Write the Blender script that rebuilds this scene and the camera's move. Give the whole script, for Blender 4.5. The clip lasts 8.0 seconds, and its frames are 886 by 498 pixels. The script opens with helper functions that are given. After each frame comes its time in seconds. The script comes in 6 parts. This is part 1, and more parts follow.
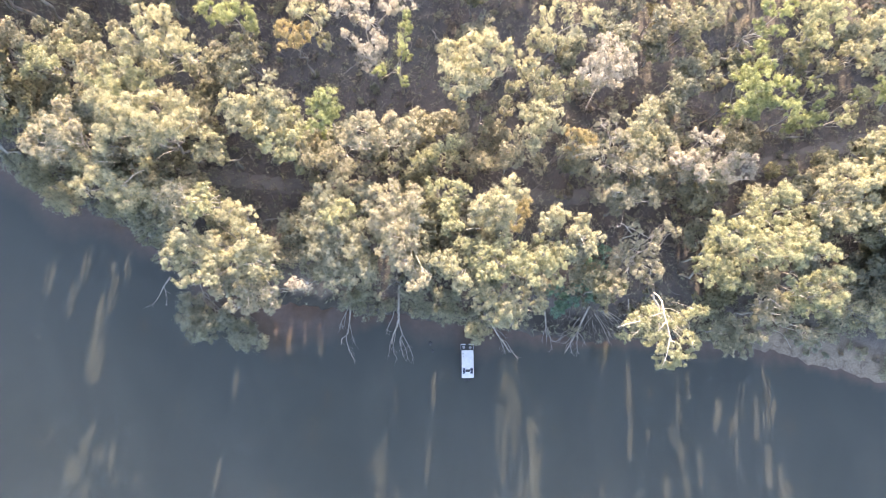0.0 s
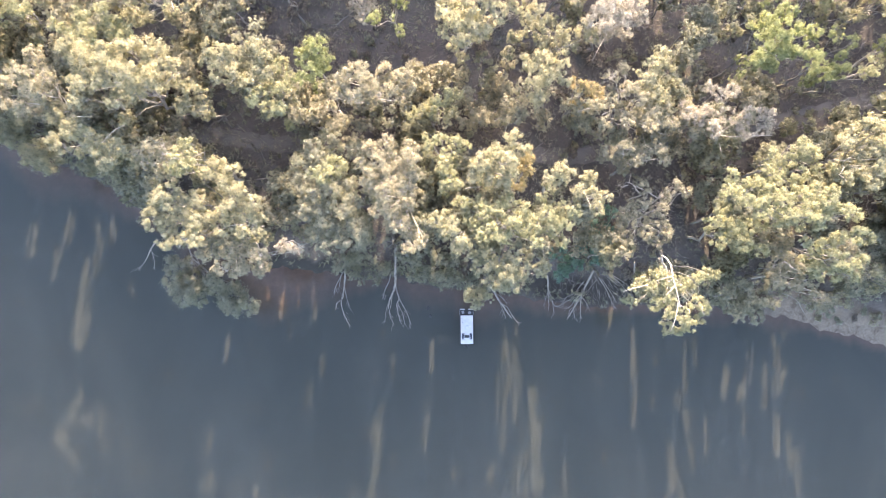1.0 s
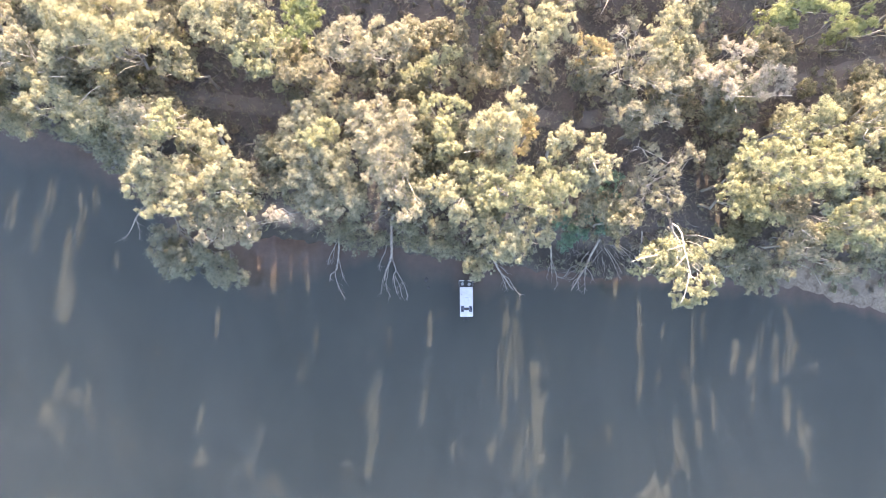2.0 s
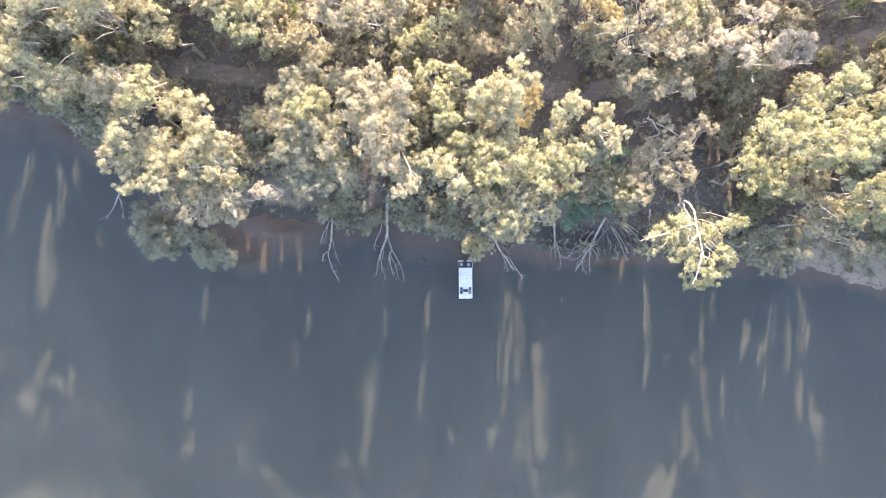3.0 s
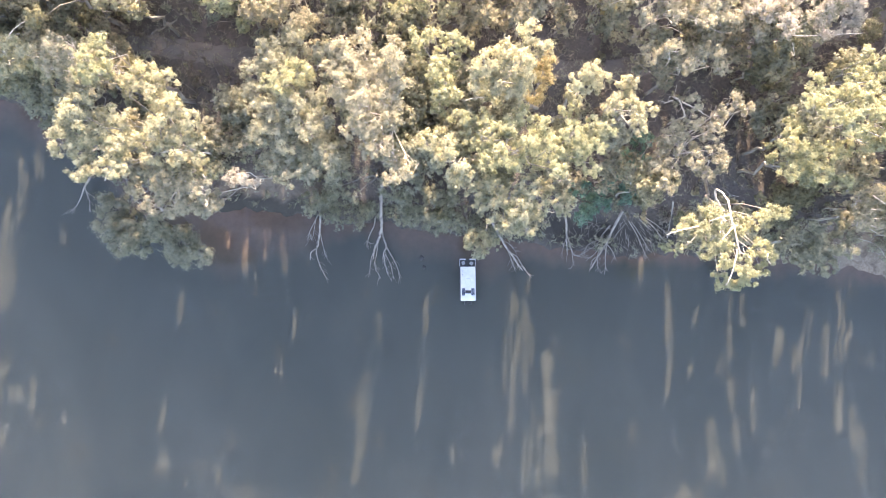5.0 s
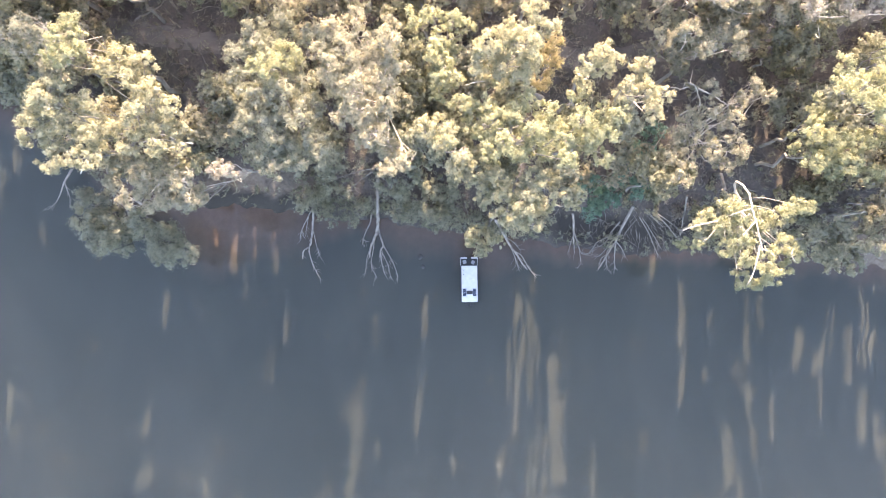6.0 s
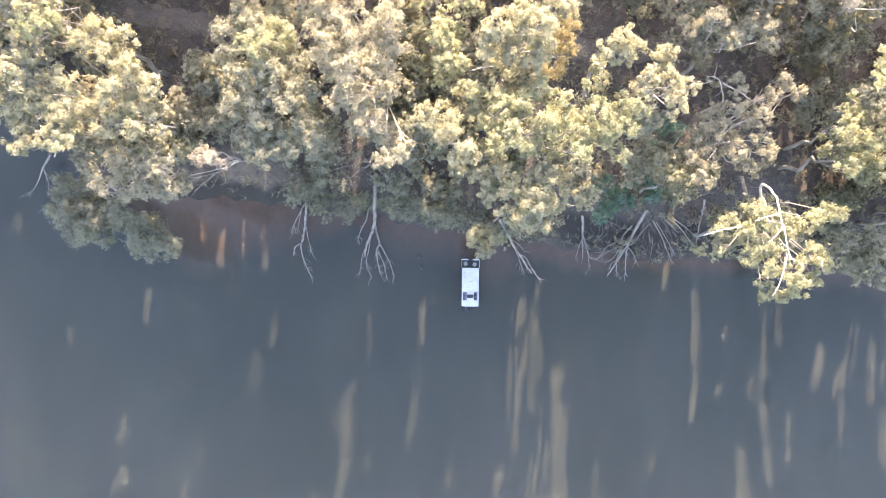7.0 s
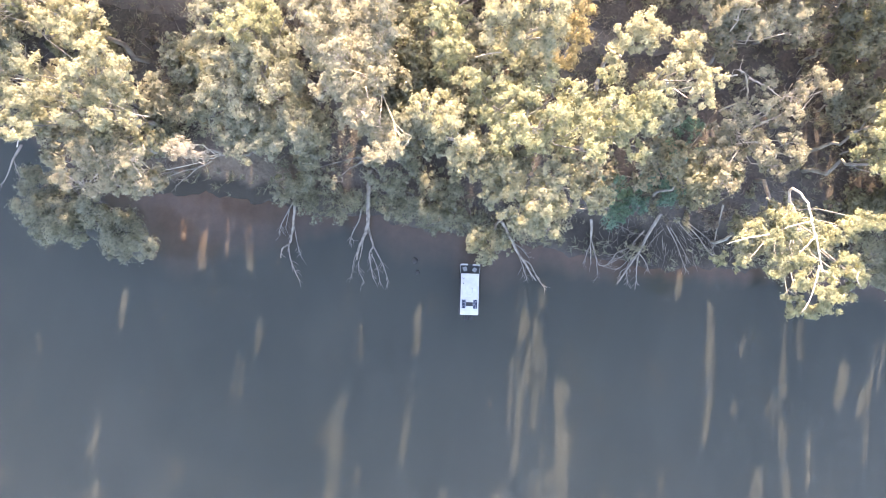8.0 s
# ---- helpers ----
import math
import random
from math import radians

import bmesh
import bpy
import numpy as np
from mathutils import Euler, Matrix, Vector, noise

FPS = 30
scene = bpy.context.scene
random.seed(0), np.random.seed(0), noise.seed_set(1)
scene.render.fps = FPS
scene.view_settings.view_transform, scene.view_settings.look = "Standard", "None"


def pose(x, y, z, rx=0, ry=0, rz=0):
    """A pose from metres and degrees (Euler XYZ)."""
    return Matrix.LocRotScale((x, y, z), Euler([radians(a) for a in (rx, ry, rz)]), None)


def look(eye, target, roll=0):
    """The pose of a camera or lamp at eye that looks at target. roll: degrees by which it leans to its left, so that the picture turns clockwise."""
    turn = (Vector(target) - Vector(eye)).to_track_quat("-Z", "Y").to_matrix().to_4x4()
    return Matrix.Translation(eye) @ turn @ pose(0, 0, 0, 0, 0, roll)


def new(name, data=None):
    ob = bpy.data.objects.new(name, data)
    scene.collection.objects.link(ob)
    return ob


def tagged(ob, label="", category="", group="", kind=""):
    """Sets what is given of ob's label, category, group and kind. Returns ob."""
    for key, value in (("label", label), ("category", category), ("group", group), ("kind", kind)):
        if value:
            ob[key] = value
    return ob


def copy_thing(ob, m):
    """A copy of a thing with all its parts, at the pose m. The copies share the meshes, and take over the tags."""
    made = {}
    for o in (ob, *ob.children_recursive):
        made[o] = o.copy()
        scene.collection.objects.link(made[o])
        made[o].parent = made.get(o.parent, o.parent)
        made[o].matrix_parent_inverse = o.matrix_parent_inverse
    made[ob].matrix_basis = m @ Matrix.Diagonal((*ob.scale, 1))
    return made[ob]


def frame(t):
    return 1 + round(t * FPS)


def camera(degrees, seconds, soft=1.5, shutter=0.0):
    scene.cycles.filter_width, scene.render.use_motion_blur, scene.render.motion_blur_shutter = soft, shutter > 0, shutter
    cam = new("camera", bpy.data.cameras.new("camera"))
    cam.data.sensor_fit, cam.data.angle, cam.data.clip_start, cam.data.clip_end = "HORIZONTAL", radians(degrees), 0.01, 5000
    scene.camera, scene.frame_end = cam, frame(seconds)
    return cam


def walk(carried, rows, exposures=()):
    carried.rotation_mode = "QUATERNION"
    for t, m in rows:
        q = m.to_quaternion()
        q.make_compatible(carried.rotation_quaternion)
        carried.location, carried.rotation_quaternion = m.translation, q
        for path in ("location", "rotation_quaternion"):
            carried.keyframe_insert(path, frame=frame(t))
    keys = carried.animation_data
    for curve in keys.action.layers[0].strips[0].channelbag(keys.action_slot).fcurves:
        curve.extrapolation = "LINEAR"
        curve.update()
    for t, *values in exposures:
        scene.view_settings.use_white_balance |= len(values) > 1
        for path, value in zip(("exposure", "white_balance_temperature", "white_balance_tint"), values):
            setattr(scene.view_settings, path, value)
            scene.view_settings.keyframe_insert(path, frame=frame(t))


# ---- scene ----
cam = camera(67.28, 8.0, soft=0.6)
# seconds, x, y, z, and the turns of pose()
ROWS = [
    (0, -5.611, 10.123, 144.535, 6.983, -0.191, -1.110),
    (0.5, -5.269, 9.918, 141.562, 5.572, -0.107, -1.094),
    (1, -4.976, 9.810, 138.560, 4.083, -0.072, -1.075),
    (1.5, -4.728, 9.747, 135.542, 2.923, 0.010, -1.146),
    (3, -4.199, 9.447, 126.480, -0.001, -0.017, -1.157),
    (3.5, -4.077, 9.240, 123.468, 0.081, -0.011, -1.119),
    (4, -3.973, 8.969, 120.457, 0.118, 0.056, -1.158),
    (5.5, -3.718, 7.944, 111.353, 0.439, 0.252, -1.209),
    (6, -3.634, 7.638, 108.250, 0.529, 0.304, -1.250),
    (6.5, -3.542, 7.432, 105.083, 0.665, 0.366, -0.644),
    (7, -3.437, 7.388, 101.829, 0.742, 0.428, 0.307),
    (7.5, -3.314, 7.584, 98.461, 0.834, 0.455, 1.075),
    (8, -3.166, 8.104, 94.950, 0.697, 0.445, 1.159),
]
walk(cam, [(t, pose(x, y, z, rx, ry, rz)) for t, x, y, z, rx, ry, rz in ROWS],
     [(0.0, 2.96, 6800, 18), (1.5, 3.07, 6850, 19), (3.5, 3.18, 6900, 20), (8.0, 3.23, 7050, 21)])

# ---- light ----
SUN_UP, SUN_EAST = 20.5, 4.0          # degrees over the horizon, and east of north (+y)
SUN = Vector((math.sin(radians(SUN_EAST)) * math.cos(radians(SUN_UP)), math.cos(radians(SUN_EAST)) * math.cos(radians(SUN_UP)), math.sin(radians(SUN_UP))))
world = bpy.data.worlds.new("sky")
scene.world = world
world.use_nodes = True
sky = world.node_tree.nodes.new("ShaderNodeTexSky")
sky.sky_type, sky.sun_disc = "NISHITA", False
sky.sun_elevation, sky.sun_rotation = radians(SUN_UP), radians(SUN_EAST)
sky.dust_density, sky.ozone_density = 2.5, 1.0
world.node_tree.links.new(sky.outputs[0], world.node_tree.nodes["Background"].inputs[0])
world.node_tree.nodes["Background"].inputs[1].default_value = 0.15
lamp = bpy.data.lights.new("sun", "SUN")
lamp.energy, lamp.angle, lamp.color = 2.8, radians(0.53), (1.0, 0.83, 0.59)
new("sun", lamp).matrix_world = look((0, 0, 200), Vector((0, 0, 200)) - SUN)

# ---- materials ----


def material(name):
    m = bpy.data.materials.new(name)
    m.use_nodes = True
    nt = m.node_tree
    return m, nt.nodes, nt.links, nt.nodes["Principled BSDF"]


def ramp_of(nodes, links, source, stops):
    r = nodes.new("ShaderNodeValToRGB")
    while len(r.color_ramp.elements) < len(stops):
        r.color_ramp.elements.new(0.5)
    for e, (p, c) in zip(r.color_ramp.elements, stops):
        e.position, e.color = p, (*c, 1)
    links.new(source, r.inputs[0])
    return r.outputs[0]


def mixed(nodes, links, kind, fac, a, b):
    m = nodes.new("ShaderNodeMix")
    m.data_type, m.blend_type = "RGBA", kind
    for socket, v in ((m.inputs[0], fac), (m.inputs[6], a), (m.inputs[7], b)):
        if isinstance(v, bpy.types.NodeSocket):
            links.new(v, socket)
        elif isinstance(v, (int, float)):
            socket.default_value = v
        else:
            socket.default_value = (*v, 1)
    return m.outputs[2]


def noise_of(nodes, links, scale, detail=4, rough=0.6, warp=0.0, stretch=None, coords="Object"):
    tc = nodes.new("ShaderNodeTexCoord")
    n = nodes.new("ShaderNodeTexNoise")
    n.inputs["Scale"].default_value, n.inputs["Detail"].default_value, n.inputs["Roughness"].default_value, n.inputs["Distortion"].default_value = scale, detail, rough, warp
    src = tc.outputs[coords]
    if stretch:
        mp = nodes.new("ShaderNodeMapping")
        mp.inputs["Scale"].default_value = stretch
        links.new(src, mp.inputs[0])
        src = mp.outputs[0]
    links.new(src, n.inputs["Vector"])
    return n.outputs["Fac"]


def bumped(nodes, links, bsdf, height, strength, distance):
    b = nodes.new("ShaderNodeBump")
    b.inputs["Strength"].default_value, b.inputs["Distance"].default_value = strength, distance
    links.new(height, b.inputs["Height"])
    links.new(b.outputs[0], bsdf.inputs["Normal"])


def leaf_material(name, colour, dry):
    """Gum leaves: each leaf a little different, whole sprays drier or greener."""
    m, nodes, links, bsdf = material(name)
    geo = nodes.new("ShaderNodeNewGeometry")
    c = Vector(colour)
    leafy = ramp_of(nodes, links, geo.outputs["Random Per Island"], [(0.0, c * 0.93), (0.5, c), (1.0, c * 1.07)])
    spray = noise_of(nodes, links, 0.45, 3)
    patch = ramp_of(nodes, links, spray, [(0.42, (0, 0, 0)), (0.68, (1, 1, 1))])
    col = mixed(nodes, links, "MIX", patch, leafy, mixed(nodes, links, "MULTIPLY", 1.0, leafy, dry))
    tuft = ramp_of(nodes, links, noise_of(nodes, links, 1.6, 2, 0.5), [(0.35, (0.60, 0.62, 0.63)), (0.5, (1, 1, 1)), (0.66, (1.08, 1.07, 1.05))])
    col = mixed(nodes, links, "MULTIPLY", 1.0, col, tuft)
    links.new(col, bsdf.inputs["Base Color"])
    bsdf.inputs["Roughness"].default_value = 0.62
    bsdf.inputs["Specular IOR Level"].default_value = 0.12
    glow = nodes.new("ShaderNodeBsdfTranslucent")
    links.new(mixed(nodes, links, "MULTIPLY", 1.0, col, (1.27, 1.23, 1.0)), glow.inputs[0])
    mix = nodes.new("ShaderNodeMixShader")
    mix.inputs[0].default_value = 0.58
    links.new(bsdf.outputs[0], mix.inputs[1])
    links.new(glow.outputs[0], mix.inputs[2])
    links.new(mix.outputs[0], nodes["Material Output"].inputs[0])
    return m


LEAF = {
    "cream": leaf_material("leaf_cream", (0.400, 0.398, 0.311), (1.05, 1.0, 0.92)),
    "yellow": leaf_material("leaf_yellow", (0.398, 0.396, 0.275), (0.9, 0.95, 1.0)),
    "green": leaf_material("leaf_green", (0.303, 0.333, 0.197), (1.10, 1.06, 0.95)),
    "tan": leaf_material("leaf_tan", (0.376, 0.366, 0.304), (1.03, 0.98, 0.95)),
    "ochre": leaf_material("leaf_ochre", (0.404, 0.357, 0.226), (1.0, 0.9, 0.85)),
    "pale": leaf_material("leaf_pale", (0.439, 0.424, 0.406), (1.05, 1.0, 0.95)),
    "olive": leaf_material("leaf_olive", (0.308, 0.310, 0.246), (1.08, 1.03, 0.95)),
    "grey": leaf_material("leaf_grey", (0.328, 0.333, 0.285), (1.04, 1.02, 0.96)),
    "teal": leaf_material("leaf_teal", (0.180, 0.285, 0.250), (1.1, 1.1, 1.0)),
    "brown": leaf_material("leaf_brown", (0.288, 0.261, 0.248), (1.1, 1.05, 1.0)),
}


def bark_material(name, dark, light):
    m, nodes, links, bsdf = material(name)
    n = noise_of(nodes, links, 1.6, 5, 0.65, 0.4, (1, 1, 0.35))
    col = ramp_of(nodes, links, n, [(0.3, dark), (0.55, light), (0.8, Vector(light) * 1.12)])
    links.new(col, bsdf.inputs["Base Color"])
    bsdf.inputs["Roughness"].default_value = 0.85
    bumped(nodes, links, bsdf, noise_of(nodes, links, 9, 4), 0.5, 0.03)
    return m


BARK = bark_material("gum_bark", (0.14, 0.122, 0.11), (0.31, 0.295, 0.275))
PALE_BARK = bark_material("smooth_white_bark", (0.30, 0.255, 0.215), (0.58, 0.54, 0.48))
DEAD = bark_material("weathered_dead_wood", (0.14, 0.12, 0.105), (0.31, 0.28, 0.25))


def ground_material():
    m, nodes, links, bsdf = material("leaf_litter_ground")
    big = noise_of(nodes, links, 0.09, 4, 0.6)
    fine = noise_of(nodes, links, 2.4, 6, 0.75)
    tiny = noise_of(nodes, links, 9.0, 4, 0.8)
    base = ramp_of(nodes, links, big, [(0.32, (0.080, 0.069, 0.064)), (0.5, (0.112, 0.097, 0.088)), (0.68, (0.096, 0.089, 0.075))])
    grain = ramp_of(nodes, links, fine, [(0.3, (0.45, 0.43, 0.42)), (0.52, (1, 1, 1)), (0.75, (1.5, 1.42, 1.3))])
    col = mixed(nodes, links, "MULTIPLY", 1.0, base, grain)
    speck = ramp_of(nodes, links, tiny, [(0.62, (0, 0, 0)), (0.72, (1, 1, 1))])
    col = mixed(nodes, links, "MIX", speck, col, (0.27, 0.22, 0.17))
    # pale sand of the beach, mixed in by the sheet's own soil map
    soil = nodes.new("ShaderNodeAttribute")
    soil.attribute_name = "sand"
    sandy = ramp_of(nodes, links, fine, [(0.3, (0.165, 0.135, 0.107)), (0.6, (0.255, 0.212, 0.170))])
    drift = ramp_of(nodes, links, noise_of(nodes, links, 0.55, 5, 0.7, 0.8), [(0.36, (0.55, 0.5, 0.46)), (0.5, (0.95, 0.92, 0.9)), (0.68, (1.12, 1.08, 1.02))])
    sandy = mixed(nodes, links, "MULTIPLY", 1.0, sandy, drift)
    col = mixed(nodes, links, "MIX", soil.outputs["Fac"], col, sandy)
    # shade below the undercut bank, mixed in as a dark colour
    undercut_shade = nodes.new("ShaderNodeAttribute")
    undercut_shade.attribute_name = "undercut_shade"
    col = mixed(nodes, links, "MIX", undercut_shade.outputs["Fac"], col, (0.034, 0.030, 0.026))
    links.new(col, bsdf.inputs["Base Color"])
    bsdf.inputs["Roughness"].default_value = 0.95
    bumped(nodes, links, bsdf, fine, 0.8, 0.15)
    return m


def track_material():
    m, nodes, links, bsdf = material("pale_dirt_track")
    n = noise_of(nodes, links, 1.2, 6, 0.7, 0.0, (0.35, 1, 1))
    links.new(ramp_of(nodes, links, n, [(0.3, (0.125, 0.108, 0.097)), (0.7, (0.195, 0.172, 0.155))]), bsdf.inputs["Base Color"])
    bsdf.inputs["Roughness"].default_value = 0.95
    bumped(nodes, links, bsdf, n, 0.5, 0.08)
    return m


def water_material():
    """Silty river water: the silt scatters the light, redder over the mud shallows; a calm, slightly rippled face."""
    m, nodes, links, bsdf = material("silty_river_water")
    drift = noise_of(nodes, links, 0.05, 3, 0.5, 0.6, (1, 0.5, 1))
    silt = ramp_of(nodes, links, drift, [(0.35, (0.053, 0.058, 0.051)), (0.65, (0.066, 0.070, 0.061))])
    shoal = nodes.new("ShaderNodeAttribute")
    shoal.attribute_name = "shoal"
    mud = ramp_of(nodes, links, noise_of(nodes, links, 0.6, 5, 0.65), [(0.3, (0.130, 0.088, 0.070)), (0.7, (0.172, 0.118, 0.093))])
    links.new(mixed(nodes, links, "MIX", shoal.outputs["Fac"], silt, mud), bsdf.inputs["Base Color"])
    bsdf.inputs["Roughness"].default_value = 0.06
    bsdf.inputs["IOR"].default_value = 1.33
    bsdf.inputs["Subsurface Weight"].default_value = 1.0
    bsdf.inputs["Subsurface Scale"].default_value = 0.5
    bsdf.inputs["Subsurface Radius"].default_value = (0.95, 0.95, 0.95)
    bumped(nodes, links, bsdf, noise_of(nodes, links, 1.3, 3, 0.5, 0.3, (1, 0.6, 1)), 0.12, 0.03)
    return m


def plain_material(name, colour, rough=0.5, metal=0.0, vary=0.12, scale=3.0):
    m, nodes, links, bsdf = material(name)
    c = Vector(colour)
    n = noise_of(nodes, links, scale, 5, 0.7)
    links.new(ramp_of(nodes, links, n, [(0.3, c * (1 - vary)), (0.7, c * (1 + vary))]), bsdf.inputs["Base Color"])
    bsdf.inputs["Roughness"].default_value, bsdf.inputs["Metallic"].default_value = rough, metal
    return m


GROUND, TRACK, WATER = ground_material(), track_material(), water_material()

# ---- mesh tools ----
RNG = np.random.default_rng(11)


class Geo:
    """Gathers verts and faces of one mesh."""

    def __init__(self):
        self.v, self.f, self.n = [], [], 0

    def add(self, verts, faces):
        self.v.append(np.asarray(verts, float))
        self.f += [tuple(i + self.n for i in q) for q in faces]
        self.n += len(verts)

    def tube(self, pts, radii, sides=6, cap=True):
        pts = np.asarray(pts, float)
        along = np.gradient(pts, axis=0)
        along /= np.linalg.norm(along, axis=1, keepdims=True) + 1e-9
        side = np.cross(along, (0.31, 0.17, 0.93))
        side /= np.linalg.norm(side, axis=1, keepdims=True) + 1e-9
        other = np.cross(along, side)
        a = np.arange(sides) * 2 * math.pi / sides
        ring = pts[:, None] + np.asarray(radii, float)[:, None, None] * (np.cos(a)[None, :, None] * side[:, None] + np.sin(a)[None, :, None] * other[:, None])
        k = len(pts)
        faces = [(i * sides + j, i * sides + (j + 1) % sides, (i + 1) * sides + (j + 1) % sides, (i + 1) * sides + j) for i in range(k - 1) for j in range(sides)]
        if cap:
            faces += [tuple(range(sides))[::-1], tuple((k - 1) * sides + j for j in range(sides))]
        self.add(ring.reshape(-1, 3), faces)

    def box(self, x0, y0, z0, x1, y1, z1):
        self.add([(x, y, z) for z in (z0, z1) for x, y in ((x0, y0), (x1, y0), (x1, y1), (x0, y1))],
                 [(3, 2, 1, 0), (4, 5, 6, 7), (0, 1, 5, 4), (1, 2, 6, 5), (2, 3, 7, 6), (3, 0, 4, 7)])

    def mesh(self, name, mat, smooth=True):
        me = bpy.data.meshes.new(name)
        me.from_pydata(np.concatenate(self.v), [], self.f)
        me.materials.append(mat)
        if smooth:
            me.shade_smooth()
        return me


def part(name, mesh, parent, label=""):
    ob = new(name, mesh)
    ob.parent = parent
    return tagged(ob, label)


def thing(name, place, label, category, group="", kind=""):
    ob = new(name)
    ob.location = place
    return tagged(ob, label, category, group, kind)


def bevelled(mesh, width, segments=2):
    bm = bmesh.new()
    bm.from_mesh(mesh)
    bmesh.ops.bevel(bm, geom=bm.edges[:], offset=width, segments=segments, affect="EDGES", profile=0.6)
    bm.to_mesh(mesh)
    bm.free()
    return mesh


# ---- lie of the land ----
SHORE_X = (-2500, -160, -130, -102, -94, -84, -76, -70, -64, -52, -43, -35, -28, -22, -15, -9, -2, 3, 17, 26, 34, 44, 56, 66, 72, 79, 90, 130, 2500)
SHORE_Y = (120, 110, 78, 49, 43, 38.5, 35, 31, 26, 19, 16.3, 16.2, 15.2, 13.8, 13.8, 12.6, 11.2, 10.8, 8.5, 7.0, 7.1, 7.4, 6.2, 4.3, 2.1, 0.1, -3, -14, -60)


def wobble(x, y):
    return 0.5 * np.sin(0.9 * x + 1.3) * np.sin(0.37 * x) + 0.25 * np.sin(2.3 * x + 0.4 * y)


def inland(x, y):
    """Metres north of the waterline."""
    return y - np.interp(x, SHORE_X, SHORE_Y) - wobble(x, y)


def beach(x):
    """0 where the bank is a cut edge, 1 where it is a sand beach."""
    return np.clip((np.asarray(x, float) - 58) / 8, 0, 1) * np.clip((150 - np.asarray(x, float)) / 20, 0, 1)


def ground_z(x, y):
    x, y = np.asarray(x, float), np.asarray(y, float)
    d = inland(x, y)
    cut = np.interp(d, (-60, -20, -6, -0.3, 0.2, 1.7, 4, 10, 22, 60, 3000), (-5, -3.5, -1.0, -0.25, 0.15, 1.9, 2.3, 3.0, 3.4, 4.2, 5.0))
    flat = np.interp(d, (-60, -20, -6, 0, 3, 6, 10, 22, 60, 3000), (-5, -3.5, -0.9, 0.0, 0.6, 1.6, 2.8, 3.4, 4.2, 5.0))
    shelf = np.interp(d, (-60, -20, -6, 0, 3, 5.5, 7.5, 10, 22, 60, 3000), (-5, -3.5, -0.8, 0.0, 0.25, 0.7, 2.1, 2.9, 3.4, 4.2, 5.0))
    b, low = beach(x), np.clip(np.minimum((x - 11) / 4, (44 - x) / 4), 0, 1)
    z = (cut * (1 - low) + shelf * low) * (1 - b) + flat * b
    bumps = 0.22 * np.sin(0.31 * x + 0.9 * np.sin(0.17 * y)) * np.sin(0.27 * y + 1.1) + 0.10 * np.sin(0.83 * x + 0.5 * y) * np.sin(0.71 * y - 0.3 * x)
    z = z + bumps * np.clip(d / 6, 0, 1)
    far_bank = np.interp(y, (-3000, -170, -135, -122, -100), (6, 5, 3, 0.2, -6))
    return np.maximum(z, np.where(y < -95, far_bank, -9))


def sheet(name, xs, ys, height, mat, fields=()):
    gx, gy = np.meshgrid(xs, ys)
    v = np.stack([gx, gy, height(gx, gy)], -1).reshape(-1, 3)
    nx, ny = len(xs), len(ys)
    i = (np.arange(ny - 1)[:, None] * nx + np.arange(nx - 1)[None]).ravel()
    me = bpy.data.meshes.new(name)
    me.from_pydata(v, [], np.stack([i, i + 1, i + nx + 1, i + nx], -1).tolist())
    me.shade_smooth()
    me.materials.append(mat)
    for key, fn in fields:
        me.attributes.new(key, "FLOAT", "POINT").data.foreach_set("value", np.asarray(fn(gx, gy), np.float32).ravel())
    return new(name, me)


def steps(lo, hi, fine, reach=(2, 6, 15, 40, 120, 400, 1200, 2500)):
    mid = np.arange(lo, hi + 0.01, fine)
    return np.concatenate([[lo - r for r in reach[::-1]], mid, [hi + r for r in reach]])


def sand_share(x, y):
    d = inland(x, y)
    terrace = np.clip(np.minimum((x + 48) / 4, (-21 - x) / 4), 0, 1) * np.clip(np.minimum((d - 1.9) / 0.8, (7.5 - d) / 2.5), 0, 1) * (0.55 + 0.3 * np.sin(1.7 * x) * np.sin(1.3 * y + 0.5 * x))
    return terrace + (1 - terrace) * beach(x) * np.clip((9 - d) / 4, 0, 1) + 0.6 * (1 - terrace) * (0.25 + 0.5 * np.exp(-(((x + 35) / 9) ** 2))) * (1 - beach(x)) * np.clip(1.4 - np.abs(d - 4.0) / 2.2, 0, 1) * np.clip(0.7 + 0.5 * np.sin(1.1 * x + 0.8 * y) * np.sin(0.6 * x - 1.3 * y), 0, 1)


def undercut_share(x, y):
    """Dark band along the cut edge of the bank: undercut shade put into the colour."""
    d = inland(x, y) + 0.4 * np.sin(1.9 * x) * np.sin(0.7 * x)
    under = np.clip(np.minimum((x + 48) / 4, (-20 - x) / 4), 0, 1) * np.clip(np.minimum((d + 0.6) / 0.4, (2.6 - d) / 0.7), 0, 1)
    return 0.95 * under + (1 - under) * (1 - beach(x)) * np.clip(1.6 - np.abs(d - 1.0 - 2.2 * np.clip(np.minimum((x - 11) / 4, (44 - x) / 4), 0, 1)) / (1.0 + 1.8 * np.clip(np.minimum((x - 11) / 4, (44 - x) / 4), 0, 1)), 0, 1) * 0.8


def shoal_share(x, y):
    d = inland(x, y)
    wide = (6.3 + 2.5 * np.sin(0.13 * x + 0.7) + 1.2 * np.sin(0.41 * x)) * np.interp(x, (-2, 12), (1.0, 0.48))
    west = np.exp(-(((x + 38) / 9) ** 2))
    return np.clip(1 + d / (wide + 3 * west), 0, 1) ** 0.8 * (0.78 + 0.22 * west)


